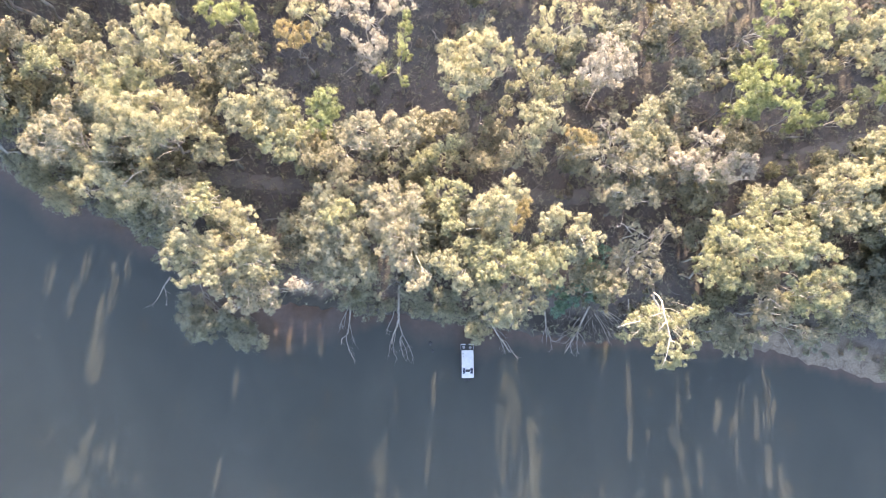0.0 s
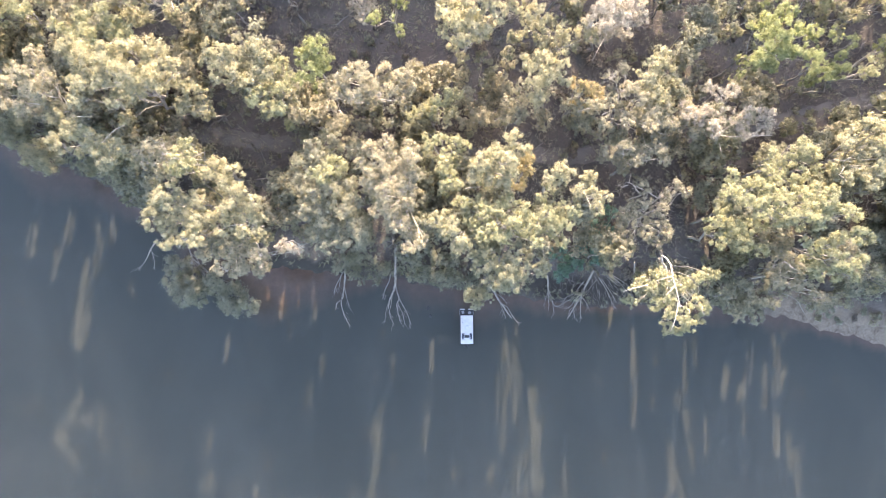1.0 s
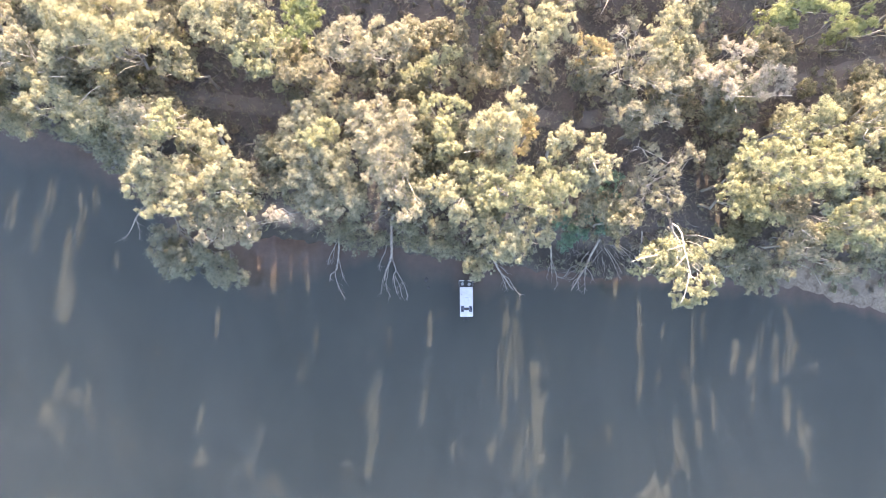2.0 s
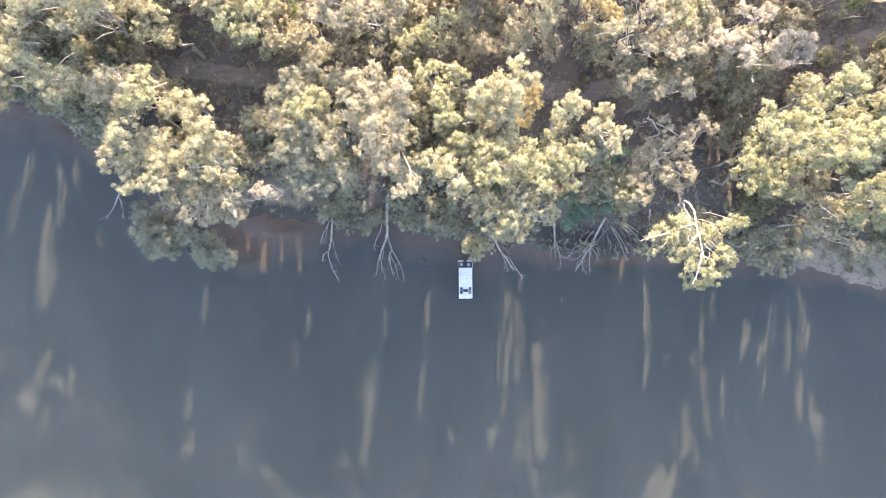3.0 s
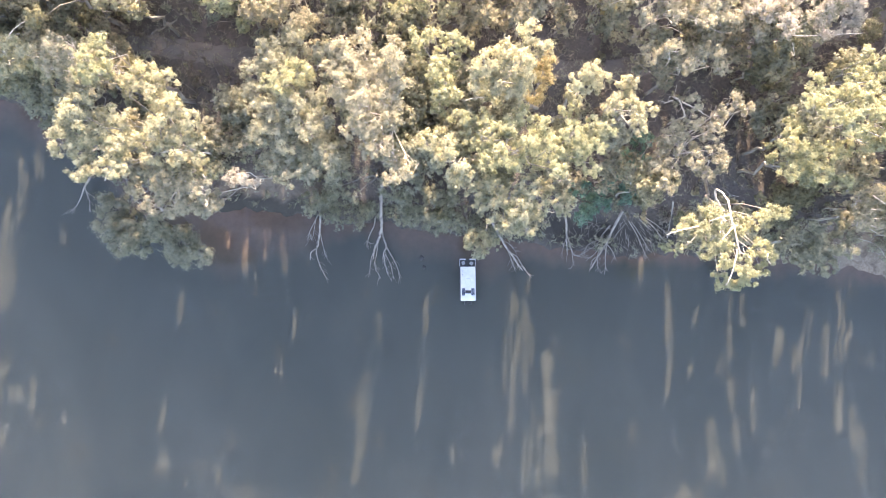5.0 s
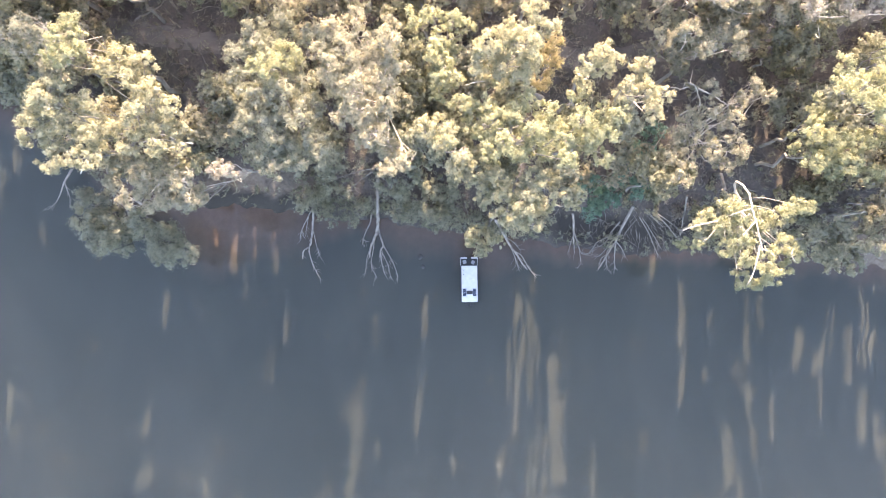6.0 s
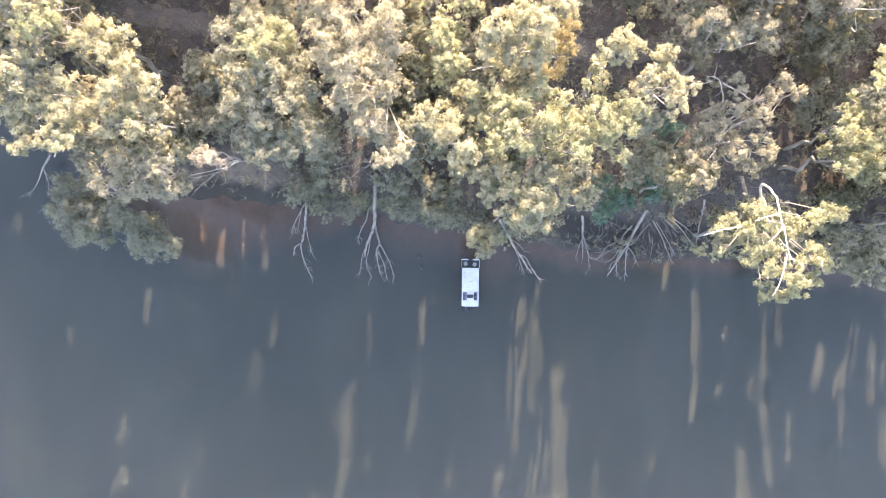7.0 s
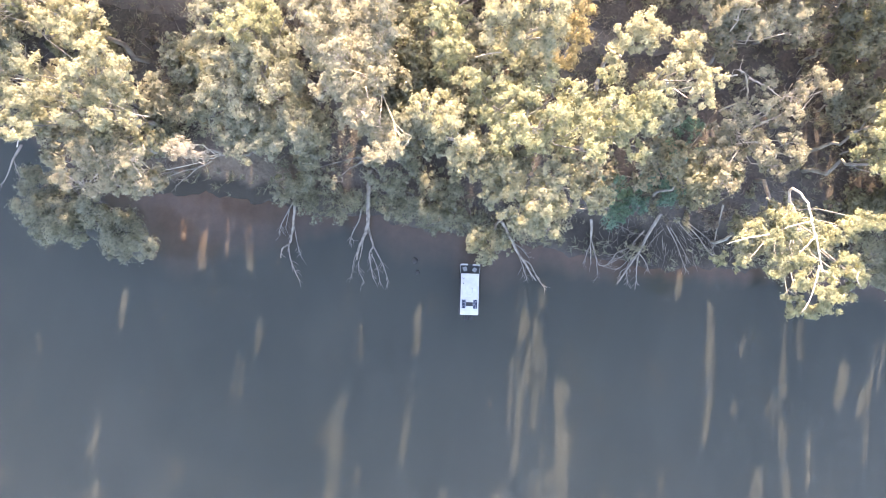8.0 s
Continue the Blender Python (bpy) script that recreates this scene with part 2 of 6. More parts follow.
tagged(sheet("ground", steps(-135, 135, 1.0), steps(-8, 125, 0.5), ground_z, GROUND, [("sand", sand_share), ("undercut_shade", undercut_share)]),
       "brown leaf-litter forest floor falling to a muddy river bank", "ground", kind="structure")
tagged(sheet("water", steps(-112, 112, 1.0), steps(-40, 60, 0.7), lambda x, y: 0 * x, WATER, [("shoal", shoal_share)]),
       "calm silty grey-green river with muddy brown shallows", "water", kind="structure")


def dirt_track():
    xs = np.linspace(-72, 130, 160)
    mid = np.interp(xs, (-72, -64, -58, -41, -5, 17, 23, 50, 75, 82, 92, 130), (55, 49, 45, 42, 38.8, 38.2, 38, 41, 46.5, 48, 50, 60))
    g = Geo()
    v, f = [], []
    across = np.linspace(-1.7, 1.7, 6)
    for i, (x, y) in enumerate(zip(xs, mid)):
        for j, a in enumerate(across):
            yy = y + a + 0.25 * math.sin(1.7 * x) * (abs(j - 2.5) > 2)
            rut = -0.05 if j in (1, 4) else 0.0
            v.append((x, yy, float(ground_z(x, yy)) + 0.09 + rut))
            if i and j:
                k = i * 6 + j
                f.append((k - 7, k - 1, k, k - 6))
    g.add(v, [q[::-1] for q in f])
    return tagged(new("road", g.mesh("road", TRACK)), "pale grey dirt track winding between the trees", "dirt track", kind="structure")


dirt_track()

# ---- gum trees ----
# sun gaps in the crowns: where the light comes through and lies on the river (x, y to x, y, half width)
GAPS_WEST = [(-89.8, 26.1, -91.0, 20.2, 0.9), (-84.6, 21.3, -86.0, 15.4, 0.9), (-81.8, 28.4, -83.1, 22.5, 0.9), (-79.0, 15.3, -79.9, 1.6, 1.26), (-78.3, 19.4, -79.0, 15.3, 0.62), (-75.6, 22.3, -77.3, 16.2, 0.9),
             (-72.9, 28.2, -73.9, 22.3, 0.75), (-68.7, 19.8, -69.5, 11.6, 0.52)]
GAPS_SHOAL = [(-49.2, 2.5, -49.8, -2.7, 0.3), (-41.0, 15.2, -41.0, 9.9, 0.3), (-38.1, 15.5, -38.1, 5.8, 0.6), (-36.4, 6.3, -36.6, 1.7, 0.35), (-34.5, 13.3, -34.4, 8.0, 0.4), (-32.4, -7.4, -33.2, -11.7, 0.4),
              (-31.5, 13.2, -31.4, 6.0, 0.5), (-29.7, -1.7, -30.0, -6.3, 0.4), (-19.3, -26.1, -20.4, -30.6, 0.5), (-18.7, -14.8, -19.1, -25.5, 0.85), (-17.7, -12.3, -18.7, -15.9, 0.5), (-15.6, -2.4, -15.7, -6.6, 0.4)]
GAPS_BOAT = [(-8.5, -14.9, -9.5, -21.7, 0.3), (-7.1, 1.1, -7.4, -5.2, 0.4), (6.7, -6.1, 6.1, -15.8, 0.4), (7.5, -9.5, 6.8, -22.1, 0.35), (7.6, 4.9, 7.2, -2.0, 0.55), (9.1, -0.3, 8.5, -9.6, 0.4),
             (9.7, -23.2, 9.1, -31.7, 0.55), (10.0, -1.5, 9.3, -15.9, 0.4), (10.3, 4.9, 10.2, 0.8, 0.35), (10.8, -9.6, 11.0, -22.1, 0.35), (11.1, -5.0, 10.4, -10.7, 0.35), (11.6, -21.0, 11.0, -31.7, 0.5),
             (13.0, -9.9, 13.1, -22.2, 0.6), (13.5, -17.6, 13.4, -29.5, 0.7), (19.5, -24.3, 19.2, -31.9, 0.4), (27.7, -21.3, 27.5, -25.3, 0.3)]
GAPS_EAST = [(34.3, 1.3, 34.5, -10.0, 0.35), (34.5, -11.2, 33.6, -17.5, 0.3), (40.8, -21.3, 41.2, -30.8, 0.5), (42.4, -27.0, 42.9, -32.3, 0.5), (44.6, 0.4, 44.4, -10.2, 0.45), (44.7, -14.6, 44.7, -19.6, 0.4),
             (45.2, -21.4, 45.5, -26.4, 0.4), (46.9, -0.1, 47.0, -5.1, 0.45), (48.4, -16.0, 48.3, -23.1, 0.45), (53.2, -5.6, 52.4, -11.8, 0.4)]
GAPS_BEACH = [(56.7, -13.9, 56.4, -19.6, 0.3), (58.5, -2.7, 56.8, -11.8, 0.5), (61.0, -5.0, 60.8, -14.2, 0.45), (62.9, -16.1, 62.9, -23.4, 0.6), (65.3, -19.5, 65.4, -26.8, 0.4), (66.8, -23.0, 66.7, -32.8, 0.6)]
# the same on the forest floor, 4.3 m over the river
GAPS_LAND = [(41.7, 82.3, 40.6, 63.4, 0.7), (45.4, 76.3, 44.8, 67.4, 0.6), (48.2, 71.5, 47.1, 54.6, 0.7), (41.8, 57.6, 41.2, 48.5, 0.8), (56.2, 64.2, 55.6, 56.2, 0.6), (84.3, 63.7, 83.8, 59.1, 0.6),
             (64.2, 52.6, 63.8, 46.9, 0.6), (38.8, 80.5, 38.4, 73.4, 0.6), (14.1, 50.5, 13.9, 44.2, 0.6), (45.8, 78.3, 45.6, 74.3, 0.5)]
GAPS = np.array(GAPS_WEST + GAPS_SHOAL + GAPS_BOAT + GAPS_EAST + GAPS_BEACH + GAPS_LAND) * (1, 1, 1, 1, 1.35)
GAPS[-len(GAPS_LAND):, :4] -= np.array((SUN.x, SUN.y, SUN.x, SUN.y)) * 4.3 / SUN.z


def outside_gaps(p, size):
    """Which leaves stand clear of the open lanes that the low sun shines through."""
    q = p[:, :2] - p[:, 2:] / SUN.z * np.array((SUN.x, SUN.y))
    keep = np.ones(len(p), bool)
    lo, hi = q.min(0), q.max(0)
    edge = RNG.uniform(0.55, 1.5, len(p))
    stray = RNG.random(len(p)) < 0.02
    for x0, y0, x1, y1, w in GAPS:
        if max(x0, x1) + w < lo[0] or min(x0, x1) - w > hi[0] or max(y0, y1) + w < lo[1] or min(y0, y1) - w > hi[1]:
            continue
        a, d = np.array((x0, y0)), np.array((x1 - x0, y1 - y0))
        u = np.clip(((q - a) @ d) / (d @ d), 0, 1)
        off = q - a - u[:, None] * d
        keep &= off[:, 0] ** 2 + off[:, 1] ** 2 > (w * edge + 0.6 * size) ** 2
    return keep | stray


def in_gap(x, y, tall, margin):
    """Whether something low at this place would stand in one of the open lanes."""
    p = np.array([(x, y, z) for z in np.linspace(0.3, tall, 12)])
    return not outside_gaps(p, np.full(12, margin / 0.6)).all()


def leaf_mesh(name, centres, faces, length, mat, origin):
    """Many small pointed leaves in one mesh. length: one for all, or one each."""
    n = len(centres)
    up = faces / (np.linalg.norm(faces, axis=1, keepdims=True) + 1e-9) + RNG.normal(size=(n, 3)) * 0.35
    a = np.cross(up, RNG.normal(size=(n, 3)))
    a /= np.linalg.norm(a, axis=1, keepdims=True) + 1e-9
    b = np.cross(up, a)
    b /= np.linalg.norm(b, axis=1, keepdims=True) + 1e-9
    size = np.broadcast_to(length, n)[:, None] * RNG.uniform(0.65, 1.35, (n, 1))
    a, b = a * size * 0.6, b * size * 0.26
    c = centres - np.asarray(origin)
    v = np.stack([c - 0.7 * a + b, c + a, c - 0.7 * a - b], 1).reshape(-1, 3)
    me = bpy.data.meshes.new(name)
    me.vertices.add(3 * n)
    me.vertices.foreach_set("co", v.astype(np.float32).ravel())
    me.loops.add(3 * n)
    me.loops.foreach_set("vertex_index", np.arange(3 * n, dtype=np.int32))
    me.polygons.add(n)
    me.polygons.foreach_set("loop_start", np.arange(0, 3 * n, 3, dtype=np.int32))
    me.materials.append(mat)
    me.update(calc_edges=True)
    return me


def bent(a, b, sag, k=5, jitter=0.15):
    """A crooked limb from a to b."""
    a, b = np.asarray(a, float), np.asarray(b, float)
    u = np.linspace(0, 1, k)[:, None]
    p = a + (b - a) * u
    p[:, 2] += sag * np.linalg.norm(b - a) * np.sin(u[:, 0] * math.pi)
    p[1:-1] += RNG.normal(size=(k - 2, 3)) * jitter * np.linalg.norm(b - a) / k
    return p


def foliage(lobes, density, spread):
    """Leaf places of a crown and the way each leaf faces: every lobe a head of small tufts, leaves turned outwards to the light."""
    leaves, faces, tufts = [], [], []
    for x, y, z, r in lobes:
        k = int(9 + 6 * r)
        d = RNG.normal(size=(k, 3))
        d[:, 2] = d[:, 2] * 0.8 + 0.35
        d /= np.linalg.norm(d, axis=1, keepdims=True)
        heads = np.array((x, y, z)) + d * r * RNG.uniform(0.45, 1.0, (k, 1)) * (1, 1, 0.75)
        tufts.append(heads)
        n = int(density * r * r / k) + 3
        size = r * RNG.uniform(0.15, 0.34, (k, 1, 1))
        cloud = RNG.normal(size=(k, n, 3)) * 0.5
        cloud /= np.maximum(1, np.linalg.norm(cloud, axis=2, keepdims=True) / 1.5)
        leaves.append((heads[:, None] + cloud * size * spread).reshape(-1, 3))
        faces.append((cloud * 1.5 + d[:, None] * 0.5 + (0, 0, 0.35)).reshape(-1, 3))
    return np.concatenate(leaves), np.concatenate(faces), tufts


def gum_tree(label, leaf, lobes, density=540, under=0.6, leaf_size=0.29, name="gum_tree", group="riverbank gum trees", stem=None, bark=None, carve=True, boughs=(), twiggy=False, fine=True):
    """A gum: stem, crooked limbs to each head of leaves, and the crown. lobes: x, y, z, radius of the heads."""
    lobes = np.array(lobes, float)
    mid, top = lobes[:, :2].mean(0), lobes[:, 2].max()
    if stem is None:
        bx, by = mid + RNG.normal(size=2) * 0.8
        by += 1.5
    else:
        bx, by = stem
    by = max(by, float(np.interp(bx, SHORE_X, SHORE_Y)) + 2.2)
    bz = float(ground_z(bx, by)) - 0.15
    base = np.array((bx, by, bz))
    tree = thing(name, base, label, "tree", group)
    tall = top - bz
    extra = []
    for x, y, z, r in lobes:
        if RNG.random() < under:
            pull = RNG.uniform(0.1, 0.5)
            drop = RNG.uniform(0.12, 0.42) * tall
            extra.append((x + (mid[0] - x) * pull, y + (mid[1] - y) * pull + RNG.uniform(-1, 1), max(z - drop, bz + 1.2), r * RNG.uniform(0.8, 1.2)))
    heads = np.concatenate([lobes, np.array(extra).reshape(-1, 4)])
    # stem and limbs
    wood, limbs = Geo(), Geo()
    thick = 0.011 * tall + 0.06
    crown_at = np.array((*(mid * 0.7 + base[:2] * 0.3), bz + 0.72 * tall))
    stem_line = bent(base, crown_at, 0.0, 7, 0.18)
    wood.tube(stem_line - base, np.linspace(thick, thick * 0.35, 7), 8)
    leaves, faces, tufts = foliage(lobes, density, 1.0)
    sizes = np.full(len(leaves), leaf_size)
    if extra:
        lower, turned, more = foliage(np.array(extra), density * 0.4, 1.0)
        leaves, faces, tufts = np.concatenate([leaves, lower]), np.concatenate([faces, turned]), tufts + more
        sizes = np.concatenate([sizes, np.full(len(lower), leaf_size * 1.6)])
    for (x, y, z, r), tuft in zip(heads, tufts):
        u = np.clip(0.35 + 0.6 * (z - bz) / tall * RNG.uniform(0.5, 1.0), 0.3, 0.98) * 6
        i = min(int(u), 5)
        start = stem_line[i] + (stem_line[i + 1] - stem_line[i]) * (u - i)
        end = np.array((x, y, z - 0.3 * r))
        line = bent(start, end, -0.06, 7, 0.3)
        if carve and limbs.n and not outside_gaps((line[:-1, None] + (line[1:] - line[:-1])[:, None] * np.linspace(0, 1, 4)[:, None]).reshape(-1, 3), 0.1).all():
            continue
        line = line[[0, 1, 3, 5, 6]]
        w = 0.035 + 0.016 * r + 0.0010 * tall
        limbs.tube(line - base, np.linspace(w * 1.35, w * 0.5, 5), 4, False)
        for q in tuft if twiggy else tuft[::2] if fine and density > 150 else tuft[::5] if fine else ():
            u, v = (1.3, 1.5) if twiggy else (1.05, 1.0)
            limbs.tube(bent(line[3 if RNG.random() < 0.4 else 4], q + (q - (x, y, z)) * (u - 1), 0.0, 4, 0.5) - base, v * w * np.array((0.36, 0.28, 0.2, 0.1)), 3, False)
    for radius, line in boughs:
        radius *= 0.46
        line = np.array(line, float)
        near = stem_line[np.argmin(np.linalg.norm(stem_line - line[0], axis=1))]
        if radius > 0.12:
            line = np.concatenate([bent(near, line[0], 0.02, 5, 0.3)[:-1], line])
        bends = line
        for _ in range(3):
            bends = np.concatenate([bends[:1], np.stack([bends[:-1] * 0.75 + bends[1:] * 0.25, bends[:-1] * 0.25 + bends[1:] * 0.75], 1).reshape(-1, 3), bends[-1:]])
        bends = bends[::2] + RNG.normal(size=bends[::2].shape) * radius * 0.22
        bough = Geo()
        bough.tube(bends - base, radius * np.linspace(1, 0.35, len(bends)), 7)
        part("bough", bough.mesh("bough", PALE_BARK), tree, "smooth white bare bough")
    part("trunk", wood.mesh("trunk", bark or BARK), tree)
    part("branchwork", limbs.mesh("branchwork", bark or (PALE_BARK if twiggy else BARK)), tree)
    if carve:
        keep = outside_gaps(leaves, sizes)
        leaves, faces, sizes = leaves[keep], faces[keep], sizes[keep]
    part("crown", leaf_mesh("crown", leaves, faces, sizes, LEAF[leaf], base), tree)
    return tree


# the trees seen along the bank, from west to east and front to back
gum_tree("tall gum with yellow-green sunlit crown", "yellow", [(-78.7, 61.3, 27.0, 2.5), (-80.1, 59.1, 27.0, 1.8), (-75.2, 60.0, 28.5, 1.8), (-73.6, 63.2, 27.4, 1.8), (-81.5, 63.4, 26.0, 1.6)])
gum_tree("tall gum with pale cream-green sunlit crown", "cream", [(-57.6, 67.0, 33.7, 1.5), (-53.7, 65.8, 33.6, 2.4), (-56.3, 63.5, 34.3, 2.1), (-52.4, 63.4, 33.1, 1.9), (-60.4, 61.7, 33.8, 2.1), (-55.2, 60.3, 34.5, 2.3), (-50.4, 59.8, 35.2, 1.7), (-48.9, 58.8, 33.9, 1.5), (-47.4, 59.4, 33.9, 1.1), (-58.3, 59.4, 32.8, 1.5)])
gum_tree("bright green gum standing above its neighbours", "green", [(-46.9, 68.8, 30.5, 1.8), (-45.7, 67.9, 27.9, 1.8), (-42.4, 68.3, 30.3, 2.2), (-39.7, 68.9, 28.9, 1.6), (-39.3, 66.9, 28.4, 1.3)])
gum_tree("gum with ochre-yellow dry crown", "ochre", [(-33.5, 66.0, 26.9, 2.0), (-30.8, 65.3, 27.0, 1.6), (-33.8, 62.4, 27.4, 1.1), (-29.2, 66.8, 27.1, 0.9)])
gum_tree("tall gum with pale cream-green sunlit crown", "cream", [(-30.6, 68.6, 30.3, 2.0), (-26.5, 68.1, 27.9, 2.0), (-28.2, 69.5, 29.5, 1.6)])
gum_tree("tall gum with yellow-green sunlit crown", "yellow", [(-62.7, 57.0, 32.6, 1.7), (-59.2, 57.0, 33.7, 1.5), (-58.7, 55.3, 31.6, 2.2), (-61.4, 53.7, 33.2, 1.9), (-55.6, 53.7, 32.9, 1.5), (-64.9, 54.2, 32.0, 1.5), (-66.6, 54.7, 33.4, 1.3)])
gum_tree("tall gum with pale cream-green sunlit crown", "cream", [(-61.9, 49.3, 35.7, 2.7), (-63.7, 50.7, 35.9, 1.3), (-57.1, 48.8, 36.8, 2.3), (-53.5, 49.3, 35.3, 2.7), (-49.8, 48.9, 34.9, 2.3), (-47.2, 47.2, 35.0, 1.5), (-54.1, 45.8, 36.9, 2.5), (-50.1, 45.0, 36.3, 2.3), (-58.4, 45.3, 35.7, 2.3), (-61.4, 44.5, 35.3, 2.1), (-52.7, 43.3, 35.3, 1.7), (-56.4, 41.3, 35.4, 1.3), (-62.2, 41.5, 35.2, 1.5)])
gum_tree("gum with dry tan-cream leaves and fine branches", "tan", [(-70.3, 50.0, 32.7, 1.9), (-71.9, 46.8, 34.7, 1.7), (-75.3, 45.5, 32.8, 1.5), (-71.2, 44.3, 33.2, 2.2), (-68.2, 46.2, 33.3, 1.5), (-75.5, 42.6, 32.3, 2.0), (-72.2, 41.9, 32.9, 1.9), (-68.7, 43.7, 33.1, 1.5), (-76.2, 43.7, 33.4, 1.1)], twiggy=True)
gum_tree("tall gum with pale cream-green sunlit crown", "cream", [(-68.4, 40.6, 29.9, 1.6), (-64.6, 38.4, 32.2, 2.0), (-67.2, 36.3, 30.8, 2.0), (-68.5, 36.8, 31.0, 1.3), (-62.7, 36.9, 32.1, 1.7), (-60.9, 35.0, 31.6, 2.0), (-59.4, 33.0, 31.5, 2.0), (-57.4, 35.1, 30.7, 2.0)], boughs=[(0.22, [(-63.9, 37.6, 24.0), (-60.5, 39.6, 26.0), (-57.8, 39.7, 28.0)]), (0.16, [(-68.3, 42.2, 25.0), (-63.2, 41.1, 28.0)])])
gum_tree("tall gum with pale cream-green sunlit crown", "cream", [(-42.5, 51.2, 32.2, 1.5), (-39.4, 51.0, 32.4, 2.0), (-40.6, 48.7, 31.8, 2.0), (-38.2, 46.7, 33.0, 1.3), (-41.0, 46.2, 31.6, 1.5), (-43.1, 49.4, 31.4, 1.3)])
gum_tree("tall gum with pale cream-green sunlit crown", "cream", [(-34.7, 51.0, 33.5, 1.5), (-33.5, 49.4, 32.2, 1.5), (-34.6, 47.1, 31.6, 1.7), (-35.6, 44.5, 33.4, 1.3), (-32.5, 46.9, 32.1, 1.3)])
gum_tree("tall gum with pale cream-green sunlit crown", "cream", [(-46.9, 45.6, 29.0, 1.6), (-45.3, 44.9, 27.7, 1.4), (-48.1, 43.2, 28.2, 1.6), (-45.9, 42.4, 27.1, 1.4), (-49.0, 42.0, 26.9, 0.9)])
gum_tree("tall gum with yellow-green sunlit crown", "yellow", [(-31.2, 48.8, 29.3, 1.6), (-29.5, 46.5, 30.0, 1.3), (-31.3, 44.7, 31.0, 1.8), (-34.5, 43.0, 31.9, 1.7), (-36.2, 42.7, 29.3, 1.3), (-31.3, 41.2, 30.8, 1.5), (-33.5, 44.5, 30.0, 1.1)])
gum_tree("bright green gum standing above its neighbours", "green", [(-25.4, 51.3, 31.1, 2.2), (-27.5, 50.0, 30.3, 1.8), (-24.0, 49.4, 30.3, 1.8), (-25.4, 47.7, 30.9, 2.0), (-27.5, 46.4, 30.3, 1.5)])
gum_tree("gum with dry tan-cream leaves and fine branches", "tan", [(-17.9, 47.5, 31.1, 1.8), (-13.9, 47.0, 30.7, 2.0), (-10.9, 46.1, 31.7, 1.7), (-9.5, 44.4, 30.7, 1.5), (-16.3, 44.8, 31.6, 2.0), (-12.9, 43.6, 31.9, 1.7), (-20.3, 45.9, 31.3, 1.8), (-21.4, 43.6, 30.7, 1.5), (-18.9, 42.9, 31.0, 1.5)], twiggy=True)
gum_tree("gum with dry tan-cream leaves and fine branches", "tan", [(-24.1, 46.9, 23.1, 1.6), (-23.9, 43.3, 24.3, 1.6), (-22.9, 40.2, 23.7, 1.9)], twiggy=True)
gum_tree("pale silvery gum with thin bleached foliage", "pale", [(-18.7, 61.6, 27.5, 1.6), (-16.1, 62.5, 27.7, 1.8), (-22.4, 65.2, 26.7, 1.1), (-20.2, 63.1, 27.7, 1.1), (-16.7, 65.3, 26.3, 1.1), (-18.1, 66.7, 28.1, 1.4)], density=470, twiggy=True)
gum_tree("bright green gum standing above its neighbours", "green", [(-12.3, 62.3, 29.4, 2.0), (-13.9, 57.5, 29.3, 1.8), (-16.0, 56.4, 29.3, 1.3), (-11.3, 65.1, 28.9, 1.6), (-10.8, 68.1, 28.3, 1.3), (-12.9, 56.6, 30.0, 1.1), (-11.4, 55.4, 29.0, 0.9)])
gum_tree("pale silvery gum with thin bleached foliage", "pale", [(-23.6, 70.7, 26.0, 1.8), (-19.2, 70.3, 27.6, 1.8), (-14.0, 70.5, 26.0, 2.1), (-10.8, 70.0, 27.9, 1.6)], density=470, twiggy=True)
gum_tree("tall gum with pale cream-green sunlit crown", "cream", [(-3.2, 59.1, 32.7, 2.2), (0.3, 60.4, 33.0, 2.2), (3.7, 59.7, 34.5, 2.1), (6.6, 58.7, 34.1, 1.7), (7.7, 56.8, 32.7, 1.5), (1.2, 56.9, 33.9, 2.4), (5.1, 55.9, 33.7, 1.9), (-2.8, 54.3, 34.2, 1.9), (0.6, 53.6, 33.1, 1.9), (3.1, 53.0, 33.1, 1.3), (-4.3, 55.5, 33.7, 1.3), (-0.9, 51.6, 33.1, 1.5), (-3.8, 52.6, 33.2, 1.3)])
gum_tree("shaded olive-green gum with a low crown", "olive", [(2.9, 53.1, 19.7, 1.4), (5.1, 51.1, 18.6, 1.5), (3.4, 48.8, 18.7, 1.2)])
gum_tree("tall gum with pale cream-green sunlit crown", "cream", [(13.9, 66.3, 30.1, 2.2), (16.6, 65.8, 32.2, 2.6), (19.5, 65.8, 33.2, 2.4), (22.4, 65.7, 31.1, 2.0), (14.8, 62.7, 33.0, 1.5), (18.3, 62.2, 33.0, 1.5)])
gum_tree("tall gum with pale cream-green sunlit crown", "cream", [(11.2, 59.2, 29.2, 1.8), (12.7, 57.0, 29.3, 1.8), (10.1, 56.6, 29.1, 1.3), (15.0, 61.0, 28.7, 1.6), (18.1, 62.0, 28.6, 1.6)])
gum_tree("tall gum with pale cream-green sunlit crown", "cream", [(10.2, 48.3, 30.1, 1.8), (12.7, 48.6, 30.7, 1.8), (15.7, 48.6, 30.6, 1.8), (13.2, 46.3, 30.0, 2.0), (10.5, 45.0, 30.8, 1.5), (16.3, 45.8, 29.5, 1.6), (11.6, 42.7, 29.9, 1.6)])
gum_tree("gum with ochre-yellow dry crown", "ochre", [(18.4, 45.0, 28.6, 1.6), (20.5, 44.5, 28.5, 1.6), (22.0, 43.5, 28.2, 1.4)])
